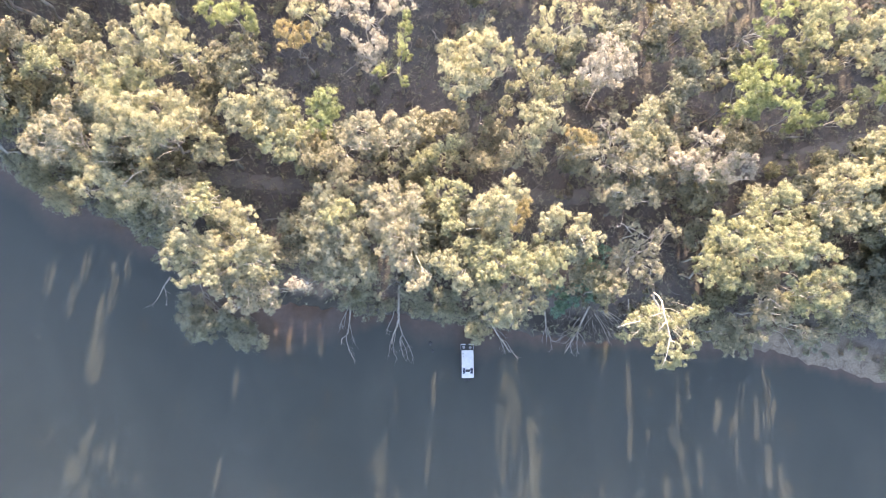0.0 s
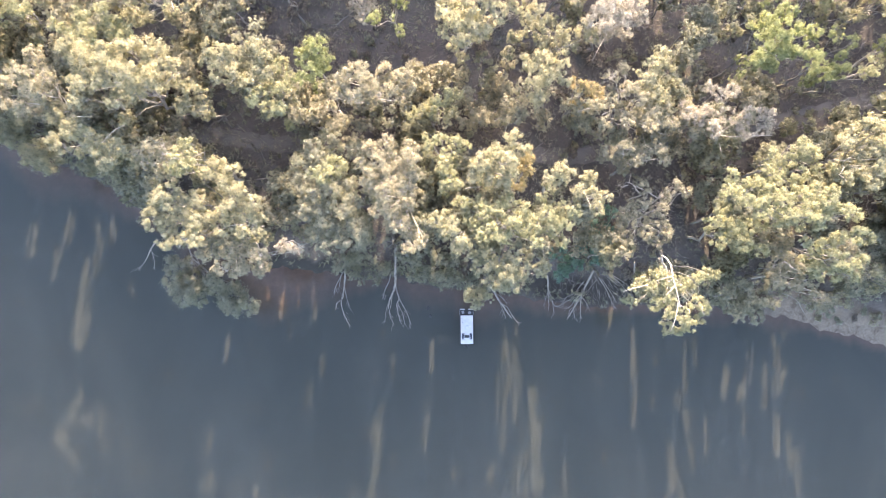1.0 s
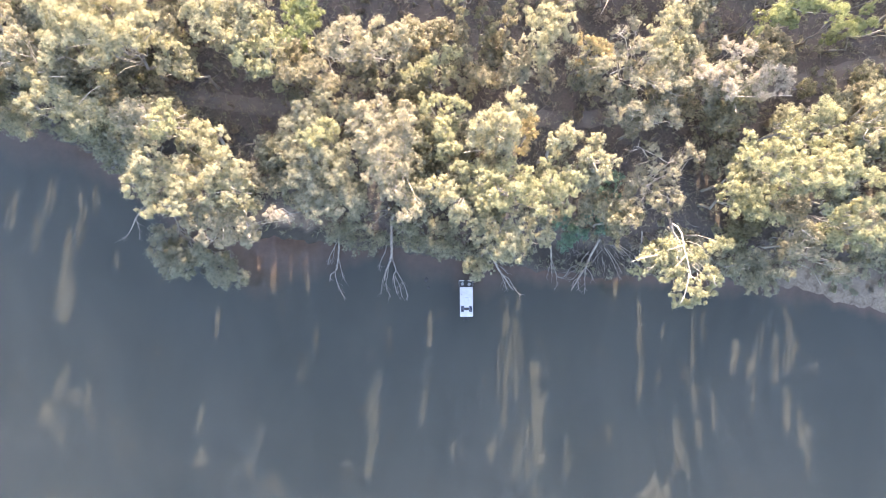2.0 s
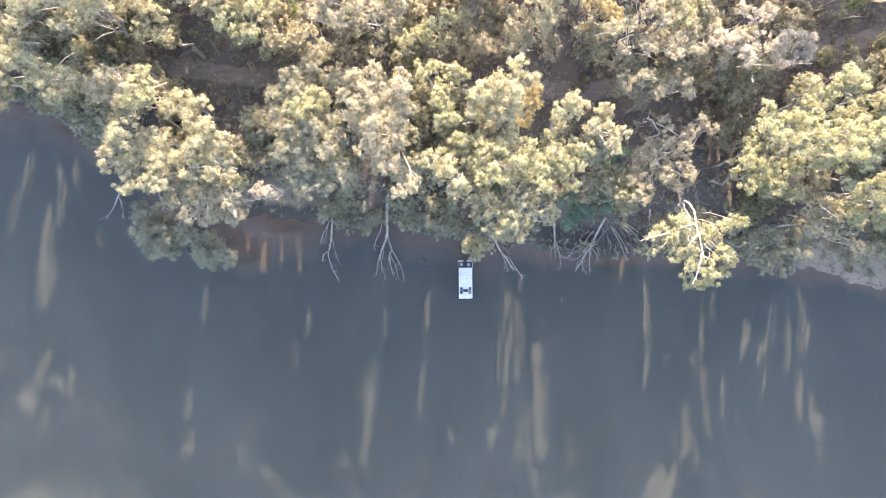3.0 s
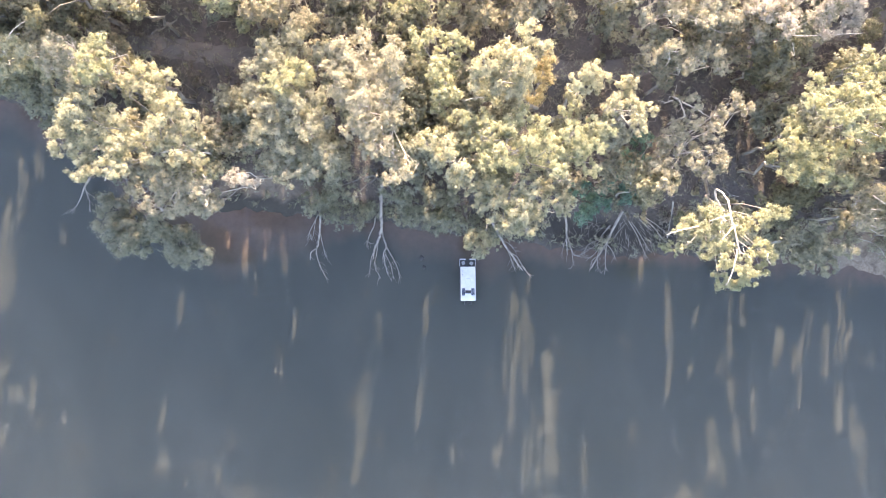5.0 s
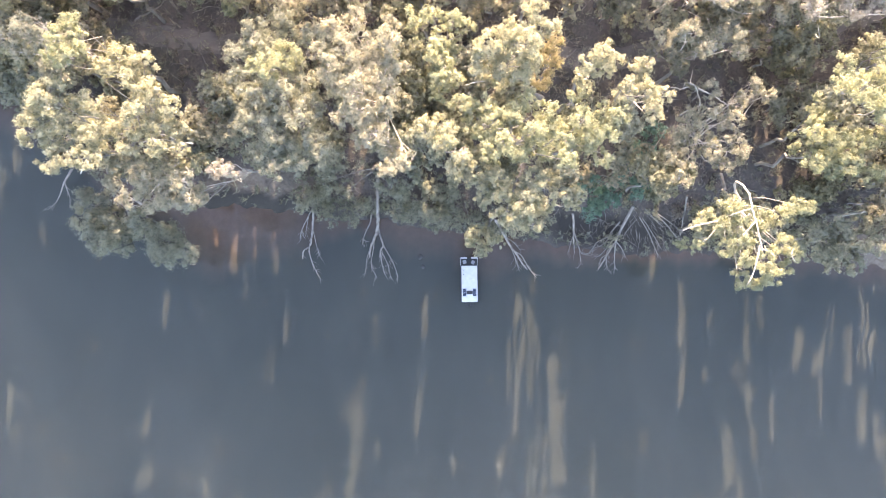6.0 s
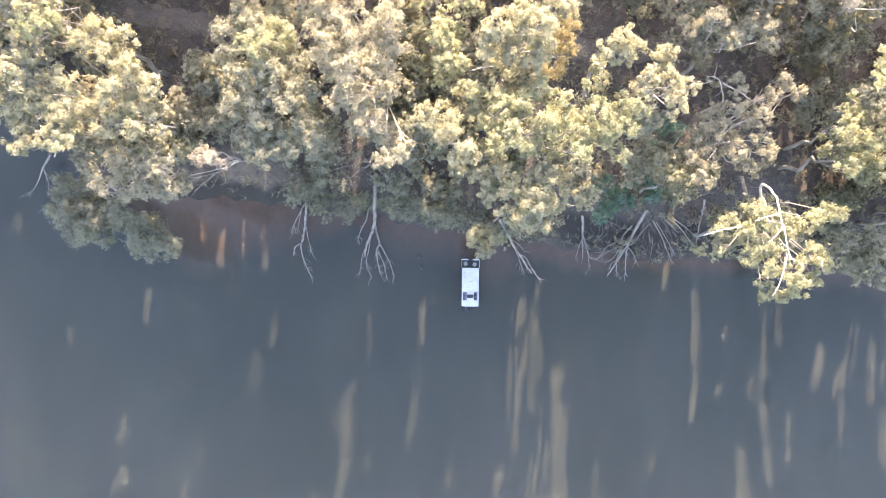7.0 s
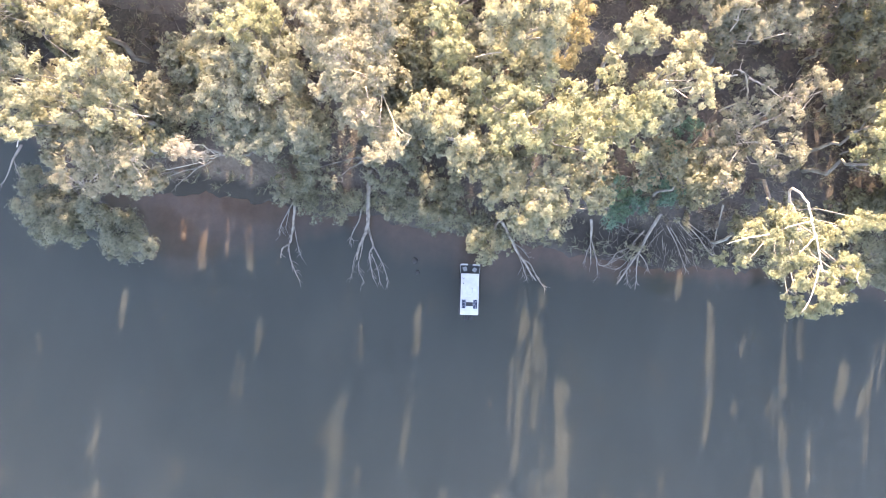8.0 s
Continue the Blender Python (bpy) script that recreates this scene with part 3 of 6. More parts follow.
gum_tree("tall gum with yellow-green sunlit crown", "yellow", [(-5.5, 42.8, 26.7, 1.6), (-3.4, 44.1, 25.8, 1.6), (-1.8, 44.7, 25.5, 1.4), (-6.6, 41.9, 26.3, 1.1), (-8.6, 41.8, 26.9, 0.9), (-9.7, 41.0, 25.9, 1.1)])
gum_tree("gum with dry tan-cream leaves and fine branches", "tan", [(0.6, 46.8, 18.4, 1.7), (2.8, 43.0, 17.6, 2.2), (6.3, 43.0, 15.1, 1.8), (-0.6, 42.1, 16.7, 1.5), (8.3, 44.4, 18.1, 1.7)], twiggy=True)
gum_tree("tall gum with pale cream-green sunlit crown", "cream", [(14.1, 56.1, 26.1, 1.6), (17.3, 55.5, 26.2, 1.8), (20.5, 55.7, 25.5, 1.8), (21.8, 54.0, 26.8, 1.4), (16.5, 53.0, 27.1, 1.6), (12.9, 53.3, 26.4, 1.4)], boughs=[(0.14, [(25.5, 56.3, 22.0), (23.2, 52.6, 24.5), (21.5, 49.6, 27.0)])])
gum_tree("shaded olive-green gum with a low crown", "olive", [(8.8, 56.2, 21.7, 1.7), (7.6, 53.2, 22.4, 1.2)])
gum_tree("pale silvery gum with thin bleached foliage", "pale", [(24.1, 61.1, 29.7, 1.7), (26.5, 62.8, 28.2, 1.3), (24.4, 57.8, 30.0, 2.2), (27.6, 59.0, 29.4, 1.8), (29.7, 58.7, 28.9, 1.5), (22.4, 57.5, 29.7, 1.7), (26.5, 56.0, 29.3, 2.0), (30.2, 56.9, 26.9, 1.6), (23.2, 54.6, 30.1, 1.7), (20.8, 55.9, 29.6, 1.5), (27.2, 60.8, 29.1, 1.5)], density=470, twiggy=True)
gum_tree("tall gum with pale cream-green sunlit crown", "cream", [(33.2, 49.7, 27.9, 1.6), (31.4, 48.5, 28.5, 1.6), (34.2, 47.2, 27.4, 1.6), (30.7, 45.8, 28.6, 1.6), (32.3, 43.4, 27.9, 1.8), (28.9, 47.1, 27.9, 0.9)])
gum_tree("bright green gum standing above its neighbours", "green", [(52.6, 56.4, 30.4, 1.8), (49.9, 54.8, 30.5, 2.0), (53.8, 55.7, 31.8, 1.1), (51.9, 52.5, 32.4, 2.2), (49.2, 50.8, 31.4, 2.0), (55.5, 52.9, 31.2, 1.8), (52.6, 49.5, 30.5, 2.0), (55.0, 49.1, 31.5, 1.7), (47.8, 48.1, 31.8, 1.5), (52.8, 59.9, 29.5, 1.3), (56.9, 48.0, 31.5, 1.7), (58.4, 53.0, 29.4, 1.6)])
gum_tree("bright green gum standing above its neighbours", "green", [(65.3, 54.6, 24.8, 1.6), (67.4, 52.7, 25.4, 1.4), (65.6, 50.8, 24.6, 1.4), (64.0, 47.7, 24.1, 1.9), (65.9, 47.8, 25.3, 1.4), (61.1, 48.3, 25.7, 1.6)])
gum_tree("tall gum with yellow-green sunlit crown", "yellow", [(70.9, 49.1, 26.1, 1.8), (69.3, 46.6, 27.3, 1.4), (73.2, 52.6, 25.5, 1.6), (72.2, 43.9, 27.2, 1.6)])
gum_tree("tall gum with yellow-green sunlit crown", "yellow", [(63.4, 67.0, 30.2, 2.2), (66.1, 65.7, 30.6, 2.2), (69.3, 66.2, 30.4, 1.8), (62.0, 64.3, 30.3, 1.5), (67.3, 62.5, 31.5, 1.5), (64.0, 60.4, 31.6, 1.5)])
gum_tree("bright green gum standing above its neighbours", "green", [(55.4, 67.4, 29.6, 1.8), (58.1, 66.5, 29.2, 1.8), (60.4, 68.6, 28.2, 1.6), (53.5, 64.6, 28.6, 1.3), (54.2, 62.7, 29.2, 1.1), (56.8, 62.7, 29.2, 1.6)])
gum_tree("tall gum with pale cream-green sunlit crown", "cream", [(74.5, 64.1, 29.2, 2.0), (75.7, 61.2, 29.5, 2.0), (72.3, 59.6, 29.6, 1.6), (77.1, 66.2, 28.1, 1.8), (75.5, 57.4, 28.2, 1.6)])
gum_tree("bright green gum standing above its neighbours", "green", [(75.1, 53.1, 28.2, 1.6), (75.5, 50.5, 28.0, 1.4), (77.9, 52.4, 27.0, 1.6)])
gum_tree("shaded olive-green gum with a low crown", "olive", [(40.1, 67.5, 28.9, 1.8), (42.5, 65.8, 27.8, 1.6), (44.6, 68.3, 28.3, 1.6), (48.5, 69.5, 26.8, 1.8), (46.3, 65.8, 28.8, 1.3)])
gum_tree("shaded olive-green gum with a low crown", "olive", [(47.6, 60.5, 23.3, 1.4), (49.5, 60.7, 24.1, 1.4), (49.9, 57.5, 23.8, 1.6), (47.9, 57.6, 23.4, 1.2)])
gum_tree("pale silvery gum with thin bleached foliage", "pale", [(42.6, 45.4, 24.0, 1.4), (44.3, 44.0, 25.0, 1.6), (46.8, 44.8, 23.9, 1.4), (41.8, 40.6, 24.0, 2.1), (45.3, 40.4, 24.6, 2.1), (49.5, 40.8, 24.6, 2.1), (52.7, 39.8, 24.2, 1.9), (42.6, 37.5, 25.4, 1.8), (48.5, 37.8, 23.9, 1.9), (38.9, 40.5, 24.6, 1.6), (38.5, 42.5, 23.1, 1.4), (51.6, 37.7, 24.0, 1.4)], density=470, twiggy=True, boughs=[(0.20, [(44.4, 37.6, 22.0), (45.7, 37.0, 23.0), (48.2, 36.8, 24.0), (52.9, 36.6, 25.0)]), (0.14, [(45.7, 38.5, 22.0), (47.2, 39.4, 23.5), (48.7, 39.9, 25.0)]), (0.14, [(44.8, 35.2, 22.0), (44.5, 33.9, 23.5), (43.4, 35.5, 25.0)])])
gum_tree("small ochre gum in low sun", "ochre", [(39.0, 74.3, 15.5, 1.7), (39.0, 70.1, 16.6, 1.5)])
gum_tree("gum with dry tan-cream leaves and fine branches", "tan", [(24.4, 46.5, 27.7, 1.6), (26.8, 48.3, 26.9, 1.4), (27.3, 44.1, 28.2, 1.8), (29.3, 42.5, 28.1, 1.6), (31.5, 40.5, 27.4, 1.9), (24.8, 42.2, 27.5, 1.6), (27.3, 39.1, 27.1, 1.6), (21.7, 41.3, 29.2, 1.6), (23.0, 38.5, 27.4, 1.6), (31.1, 37.7, 28.1, 1.4), (34.4, 39.1, 26.3, 1.6), (33.9, 42.3, 26.6, 1.4)], density=400, twiggy=True, boughs=[(0.16, [(24.1, 41.6, 22.0), (27.0, 42.7, 22.8), (28.4, 40.8, 23.6), (31.2, 39.1, 24.4), (33.4, 37.0, 25.2), (34.9, 36.7, 26.0)]), (0.13, [(25.2, 40.1, 24.0), (23.1, 38.0, 26.0)]), (0.13, [(19.5, 41.7, 24.0), (22.0, 42.2, 25.0), (22.7, 40.5, 26.0)]), (0.13, [(32.4, 39.2, 18.0), (32.0, 36.2, 20.5), (32.9, 32.9, 23.0)])])
gum_tree("shaded olive-green gum with a low crown", "olive", [(65.8, 63.4, 21.2, 1.7), (67.7, 61.5, 21.5, 1.4), (68.9, 59.0, 21.8, 1.4)])
gum_tree("shaded olive-green young gum at the bank", "olive", [(63.4, 41.9, 10.5, 1.8), (66.7, 41.5, 11.9, 1.5), (68.6, 39.0, 12.3, 1.8)])
gum_tree("gum with dry tan-cream leaves and fine branches", "tan", [(-53.4, 34.3, 31.7, 1.5), (-51.0, 34.5, 33.1, 1.7), (-52.4, 32.3, 31.7, 1.5), (-49.7, 33.6, 32.6, 1.3)], twiggy=True)
gum_tree("tall gum with yellow-green sunlit crown", "yellow", [(-45.5, 34.8, 33.5, 1.5), (-46.5, 32.6, 34.7, 1.5), (-48.1, 31.1, 32.8, 1.3), (-44.5, 32.8, 33.5, 1.3), (-45.7, 30.8, 34.1, 1.3)])
gum_tree("tall gum with pale cream-green sunlit crown", "cream", [(-41.9, 32.0, 29.7, 2.0), (-38.7, 30.8, 30.4, 1.5), (-43.7, 30.5, 30.1, 1.5), (-40.2, 28.9, 30.3, 2.0), (-37.4, 27.2, 31.2, 1.8), (-35.5, 25.7, 31.0, 1.5), (-49.2, 26.8, 32.4, 2.2), (-51.4, 25.0, 31.3, 1.5), (-51.9, 23.1, 31.1, 1.8), (-49.8, 22.1, 30.4, 2.0), (-47.7, 24.0, 30.7, 1.8), (-45.1, 22.9, 31.3, 2.0), (-42.7, 24.0, 29.9, 2.0), (-39.0, 24.7, 32.2, 1.7), (-37.2, 23.9, 30.2, 1.8), (-34.9, 22.9, 29.6, 1.6), (-48.3, 20.2, 30.2, 1.8), (-50.0, 19.2, 30.8, 1.5), (-44.9, 20.0, 31.7, 1.7), (-40.4, 21.4, 30.7, 1.5), (-37.4, 20.9, 30.9, 1.3), (-34.7, 20.9, 30.2, 1.1), (-46.4, 26.5, 30.4, 1.5), (-44.1, 26.3, 31.4, 1.5)], boughs=[(0.18, [(-41.4, 22.4, 26.0), (-38.2, 22.5, 28.0), (-35.7, 21.8, 30.0)]), (0.20, [(-35.5, 22.5, 24.0), (-36.5, 22.4, 25.7), (-37.4, 23.0, 27.3), (-38.0, 23.0, 29.0)]), (0.16, [(-51.0, 19.3, 22.0), (-49.0, 20.4, 24.5), (-47.1, 20.8, 27.0)]), (0.14, [(-41.8, 29.8, 26.0), (-37.7, 27.7, 31.0)])])
gum_tree("gum with dry tan-cream leaves and fine branches", "tan", [(-40.1, 17.7, 28.3, 2.0), (-39.3, 14.8, 27.3, 1.8), (-35.0, 17.1, 28.9, 1.6), (-35.4, 14.7, 27.0, 1.4), (-41.5, 15.3, 28.3, 1.6), (-38.2, 17.2, 27.7, 1.6)], stem=(-46.0, 24.0), under=0.4, twiggy=True)
gum_tree("grey-green bush on the bank above the water", "grey", [(-55.7, 16.2, 10.1, 2.9), (-53.1, 12.2, 10.7, 2.8), (-56.3, 13.4, 11.2, 2.3), (-45.4, 10.4, 10.1, 2.9), (-48.5, 13.8, 11.1, 2.3), (-41.5, 9.2, 11.6, 2.1), (-54.8, 10.5, 10.5, 1.8), (-45.1, 8.1, 10.8, 1.8)], stem=(-58.0, 25.0))
gum_tree("shaded olive-green young gum at the bank", "olive", [(-66.4, 29.8, 8.7, 1.6), (-63.8, 29.3, 7.9, 1.6), (-66.0, 34.0, 8.6, 2.1), (-62.9, 34.1, 7.8, 1.9)], density=330, under=0.3, name="bush", group="bushes on the bank")
gum_tree("shaded olive-green young gum at the bank", "olive", [(-91.3, 62.2, 15.5, 2.5), (-91.6, 57.5, 15.6, 2.2), (-89.4, 58.9, 14.6, 2.3), (-91.6, 51.5, 15.8, 2.0)])
gum_tree("shaded olive-green young gum at the bank", "olive", [(-84.3, 44.9, 14.4, 2.8), (-86.4, 41.5, 14.3, 2.5), (-81.6, 37.9, 14.5, 2.8), (-77.8, 36.5, 15.1, 2.3), (-71.3, 35.4, 14.6, 2.0), (-65.9, 34.2, 14.0, 1.8)])
gum_tree("dull grey-green gum leaning to the river", "grey", [(-26.3, 35.1, 28.0, 2.0), (-23.6, 36.5, 26.3, 2.1), (-28.5, 32.7, 27.2, 1.8), (-25.3, 33.0, 28.4, 2.0), (-27.8, 29.5, 27.9, 1.8), (-26.3, 26.9, 28.5, 2.2), (-23.1, 27.2, 29.6, 2.2), (-20.8, 28.8, 28.3, 2.0), (-27.3, 24.4, 28.3, 1.8), (-24.3, 23.4, 28.1, 2.3), (-21.1, 24.7, 29.5, 2.0), (-19.2, 25.7, 28.7, 1.8), (-22.4, 20.9, 27.3, 2.0), (-19.3, 21.8, 28.1, 1.8), (-26.0, 21.0, 26.9, 1.8), (-18.3, 19.8, 28.1, 1.8), (-21.3, 18.8, 27.9, 1.6), (-24.4, 18.4, 27.3, 1.6), (-19.4, 34.7, 27.0, 1.6)])
gum_tree("tall gum with yellow-green sunlit crown", "yellow", [(-22.2, 31.8, 29.0, 2.0), (-23.8, 29.9, 31.0, 1.8), (-25.9, 30.6, 30.2, 1.1)])
gum_tree("gum with dry tan-cream leaves and fine branches", "tan", [(-15.9, 34.0, 32.2, 1.7), (-13.4, 34.8, 32.9, 1.5), (-14.9, 32.0, 32.3, 2.0), (-12.0, 31.9, 32.4, 2.0), (-15.9, 29.5, 32.5, 2.0), (-13.0, 29.0, 32.4, 2.2), (-9.5, 31.5, 34.4, 1.7), (-9.1, 29.4, 32.8, 1.7), (-11.1, 26.9, 33.1, 1.9), (-13.9, 26.4, 34.0, 1.9), (-16.5, 27.4, 30.8, 1.5), (-13.0, 24.1, 33.1, 1.9), (-10.1, 24.5, 33.1, 1.5), (-15.0, 23.7, 32.3, 1.5), (-11.6, 21.6, 33.1, 1.7), (-9.8, 19.9, 30.9, 1.5), (-8.3, 18.3, 32.1, 1.3), (-10.2, 17.3, 32.6, 1.3), (-13.2, 21.4, 31.1, 1.3), (-17.9, 31.7, 31.5, 1.3), (-9.5, 34.4, 32.2, 1.3)], twiggy=True)
gum_tree("tall gum with yellow-green sunlit crown", "yellow", [(-4.7, 30.8, 32.3, 1.5), (-3.3, 29.4, 31.7, 1.5), (-4.3, 27.9, 32.2, 1.3), (-2.4, 27.9, 32.0, 1.3), (-3.7, 32.9, 31.4, 1.3), (-6.6, 34.9, 31.8, 1.5), (-4.6, 35.5, 31.1, 1.1), (-2.2, 35.1, 30.6, 1.5), (-0.7, 34.6, 30.2, 1.1)])
gum_tree("tall gum with pale cream-green sunlit crown", "cream", [(1.4, 30.8, 34.7, 1.9), (3.9, 32.3, 34.1, 1.9), (5.6, 30.5, 35.7, 1.9), (2.9, 29.1, 33.1, 1.9), (6.2, 28.9, 33.8, 1.7), (0.5, 29.0, 34.0, 1.5), (4.4, 32.8, 34.1, 1.5), (6.8, 34.2, 34.2, 1.9), (8.2, 32.7, 33.9, 1.5), (5.2, 27.5, 33.5, 1.3)], boughs=[(0.14, [(-1.0, 27.1, 32.0), (0.2, 27.2, 33.0), (1.4, 27.0, 34.0)])])
gum_tree("gum with ochre-yellow dry crown", "ochre", [(9.4, 31.4, 27.8, 1.6), (8.2, 28.3, 28.4, 1.6), (9.6, 32.9, 30.3, 1.3)])
gum_tree("tall gum with pale cream-green sunlit crown", "cream", [(12.7, 28.6, 34.8, 1.3), (14.1, 29.4, 35.3, 1.5), (15.6, 29.2, 33.9, 1.3), (14.2, 28.0, 34.2, 1.3)])
gum_tree("tall gum with pale cream-green sunlit crown", "cream", [(18.4, 27.9, 32.6, 1.5), (19.2, 28.7, 33.4, 1.3), (17.7, 26.3, 33.3, 1.3), (19.5, 25.7, 33.8, 1.3), (19.7, 23.3, 34.3, 1.3), (21.6, 25.4, 32.6, 1.1)])
gum_tree("tall gum with pale cream-green sunlit crown", "cream", [(-5.9, 21.9, 34.0, 1.5), (-3.9, 22.5, 32.6, 1.5), (-3.1, 20.8, 34.6, 1.5), (-4.5, 20.0, 33.5, 1.3), (-1.2, 18.0, 33.5, 1.3), (-2.6, 17.6, 33.7, 1.1), (-1.7, 18.4, 34.8, 1.1)])
gum_tree("tall gum with yellow-green sunlit crown", "yellow", [(-1.5, 24.8, 32.9, 1.5), (0.9, 24.8, 32.9, 1.5), (-0.1, 22.4, 32.5, 1.5), (2.2, 22.7, 33.8, 1.5), (6.2, 24.7, 32.9, 1.7), (4.2, 23.2, 33.4, 1.5), (8.0, 23.6, 33.4, 1.5), (6.4, 21.2, 34.1, 1.7), (9.0, 21.7, 32.8, 1.7), (9.8, 20.2, 33.6, 1.5), (3.0, 19.7, 34.9, 1.5), (5.1, 19.0, 32.5, 1.5), (1.6, 18.9, 34.4, 1.3), (10.0, 17.8, 34.4, 1.3), (1.3, 20.9, 33.1, 1.3)])
gum_tree("tall gum with yellow-green sunlit crown", "yellow", [(11.7, 22.5, 34.1, 1.5), (14.3, 23.1, 32.8, 1.7), (16.0, 22.9, 33.8, 1.3), (13.6, 21.1, 33.7, 1.5), (15.4, 21.0, 33.9, 1.3), (12.7, 19.7, 33.0, 1.3), (14.5, 18.3, 32.9, 1.3), (11.4, 25.5, 33.0, 1.1)])
gum_tree("tall gum with pale cream-green sunlit crown", "cream", [(0.3, 15.8, 30.6, 1.5), (2.3, 16.7, 30.9, 1.5), (3.1, 14.8, 31.4, 1.5), (0.7, 13.9, 30.4, 1.3), (5.5, 15.2, 31.7, 1.5), (6.9, 16.1, 32.0, 1.5), (9.1, 16.2, 29.8, 1.3), (5.9, 13.2, 32.0, 1.7), (8.4, 13.7, 31.1, 1.5), (10.4, 14.2, 30.5, 1.3), (11.4, 13.2, 30.2, 1.1), (4.5, 11.4, 30.9, 1.5), (6.4, 10.9, 31.0, 1.3), (2.5, 11.9, 31.6, 1.1), (11.9, 14.6, 30.2, 1.1)], stem=(6.5, 18.0), boughs=[(0.12, [(5.3, 15.6, 26.0), (6.0, 14.6, 27.5), (6.9, 13.8, 29.0)])])
gum_tree("tall gum with pale cream-green sunlit crown", "cream", [(0.3, 10.6, 18.0, 1.5), (1.9, 9.5, 16.8, 1.7), (1.3, 8.4, 17.8, 1.2), (-0.3, 9.5, 18.0, 1.0), (3.6, 9.4, 16.3, 1.0)], stem=(4.2, 14.2), under=0.3)
gum_tree("pale silvery gum with thin bleached foliage", "pale", [(-32.2, 18.7, 26.0, 1.1), (-30.0, 18.6, 26.9, 1.1), (-31.9, 19.8, 25.0, 0.9), (-29.2, 18.1, 25.7, 0.9)], density=470, twiggy=True, boughs=[(0.16, [(-42.0, 18.2, 10.0), (-37.4, 18.1, 14.0), (-33.1, 18.3, 18.0), (-29.7, 18.2, 22.0)])])
gum_tree("grey-green bush on the bank above the water", "grey", [(-10.1, 16.6, 8.0, 2.1), (-6.7, 15.3, 8.5, 2.1), (-4.4, 13.0, 7.9, 1.9), (-3.2, 16.5, 7.7, 2.1), (-9.0, 13.7, 8.7, 1.6), (-10.7, 14.3, 8.7, 1.6), (-5.5, 18.8, 8.1, 1.8)], density=330, under=0.3, name="bush", group="bushes on the bank")
gum_tree("grey-green bush on the bank above the water", "grey", [(-35.9, 27.7, 7.3, 1.6), (-35.3, 24.7, 7.2, 1.6), (-33.0, 22.9, 6.7, 1.6)], density=330, under=0.3, name="bush", group="bushes on the bank")
gum_tree("grey-green bush on the bank above the water", "grey", [(-22.6, 17.9, 5.9, 1.9), (-25.2, 16.9, 7.7, 1.9)], density=330, under=0.3, name="bush", group="bushes on the bank")
gum_tree("grey-green gum drooping over the cut bank", "grey", [(-20.4, 18.6, 13.0, 1.9), (-17.6, 17.4, 12.0, 1.8), (-18.9, 20.4, 16.0, 2.0), (-12.1, 18.2, 13.5, 1.9), (-10.2, 17.0, 11.5, 1.7), (-8.0, 18.8, 13.0, 1.9), (-16.0, 20.6, 17.0, 1.8), (-6.1, 17.4, 10.0, 1.7)], density=330, under=0.2, stem=(-14.6, 22.5))
gum_tree("thin grey-green sapling hanging to the water's edge", "grey", [(-9.4, 15.2, 5.5, 1.3), (-5.6, 14.2, 5.0, 1.2), (-1.8, 13.8, 5.0, 1.2), (-7.4, 14.6, 4.6, 1.1)], density=330, under=0.2, stem=(-5.5, 16.5), name="bush", group="bushes on the bank")
gum_tree("dark blue-green bush in deep shade at the bank", "teal", [(17.9, 18.4, 7.7, 1.9), (21.7, 16.1, 5.5, 2.4), (24.0, 19.5, 6.8, 2.4), (27.6, 21.8, 6.7, 2.4), (25.9, 17.1, 7.9, 2.1), (18.3, 13.7, 7.4, 1.9), (25.2, 23.0, 6.9, 1.9), (29.7, 18.2, 7.1, 1.9), (28.3, 25.9, 7.1, 1.9)], density=330, under=0.3, name="bush", group="bushes on the bank")
gum_tree("gum with dry tan-cream leaves and fine branches", "tan", [(28.5, 24.7, 21.2, 1.7), (30.8, 25.6, 22.6, 1.4), (27.2, 22.6, 21.7, 1.4), (29.2, 23.0, 22.4, 1.4), (34.0, 24.5, 22.2, 1.4), (32.6, 24.1, 21.6, 1.2), (34.1, 21.4, 21.5, 1.7), (34.9, 19.8, 22.0, 1.4), (31.1, 20.3, 22.3, 1.4), (27.6, 19.4, 21.6, 1.7), (26.8, 16.8, 22.2, 1.4), (26.1, 19.5, 21.4, 1.4), (33.5, 18.3, 21.0, 1.2), (37.2, 28.8, 21.3, 1.4), (38.7, 27.7, 21.3, 1.2), (35.4, 27.2, 21.7, 1.2), (30.9, 28.2, 22.7, 1.4)], density=400, twiggy=True, boughs=[(0.24, [(35.8, 19.5, 13.0), (35.6, 20.3, 14.6), (35.5, 21.1, 16.2), (33.5, 21.6, 17.8), (31.6, 22.0, 19.4), (28.3, 21.2, 21.0)]), (0.18, [(35.1, 23.7, 20.0), (31.7, 23.6, 21.0)]), (0.15, [(36.2, 25.4, 20.0), (36.7, 26.3, 20.5), (37.1, 26.9, 21.0)]), (0.14, [(25.8, 20.2, 12.0), (26.1, 22.1, 13.3), (26.7, 23.2, 14.7), (27.1, 24.5, 16.0)]), (0.15, [(29.5, 17.8, 10.0), (31.2, 19.2, 12.0), (31.7, 19.8, 14.0)]), (0.12, [(31.8, 19.6, 13.0), (31.0, 21.4, 15.0), (30.7, 22.7, 17.0)]), (0.13, [(34.4, 19.5, 14.0), (33.2, 20.9, 16.0), (31.3, 21.4, 18.0)])])
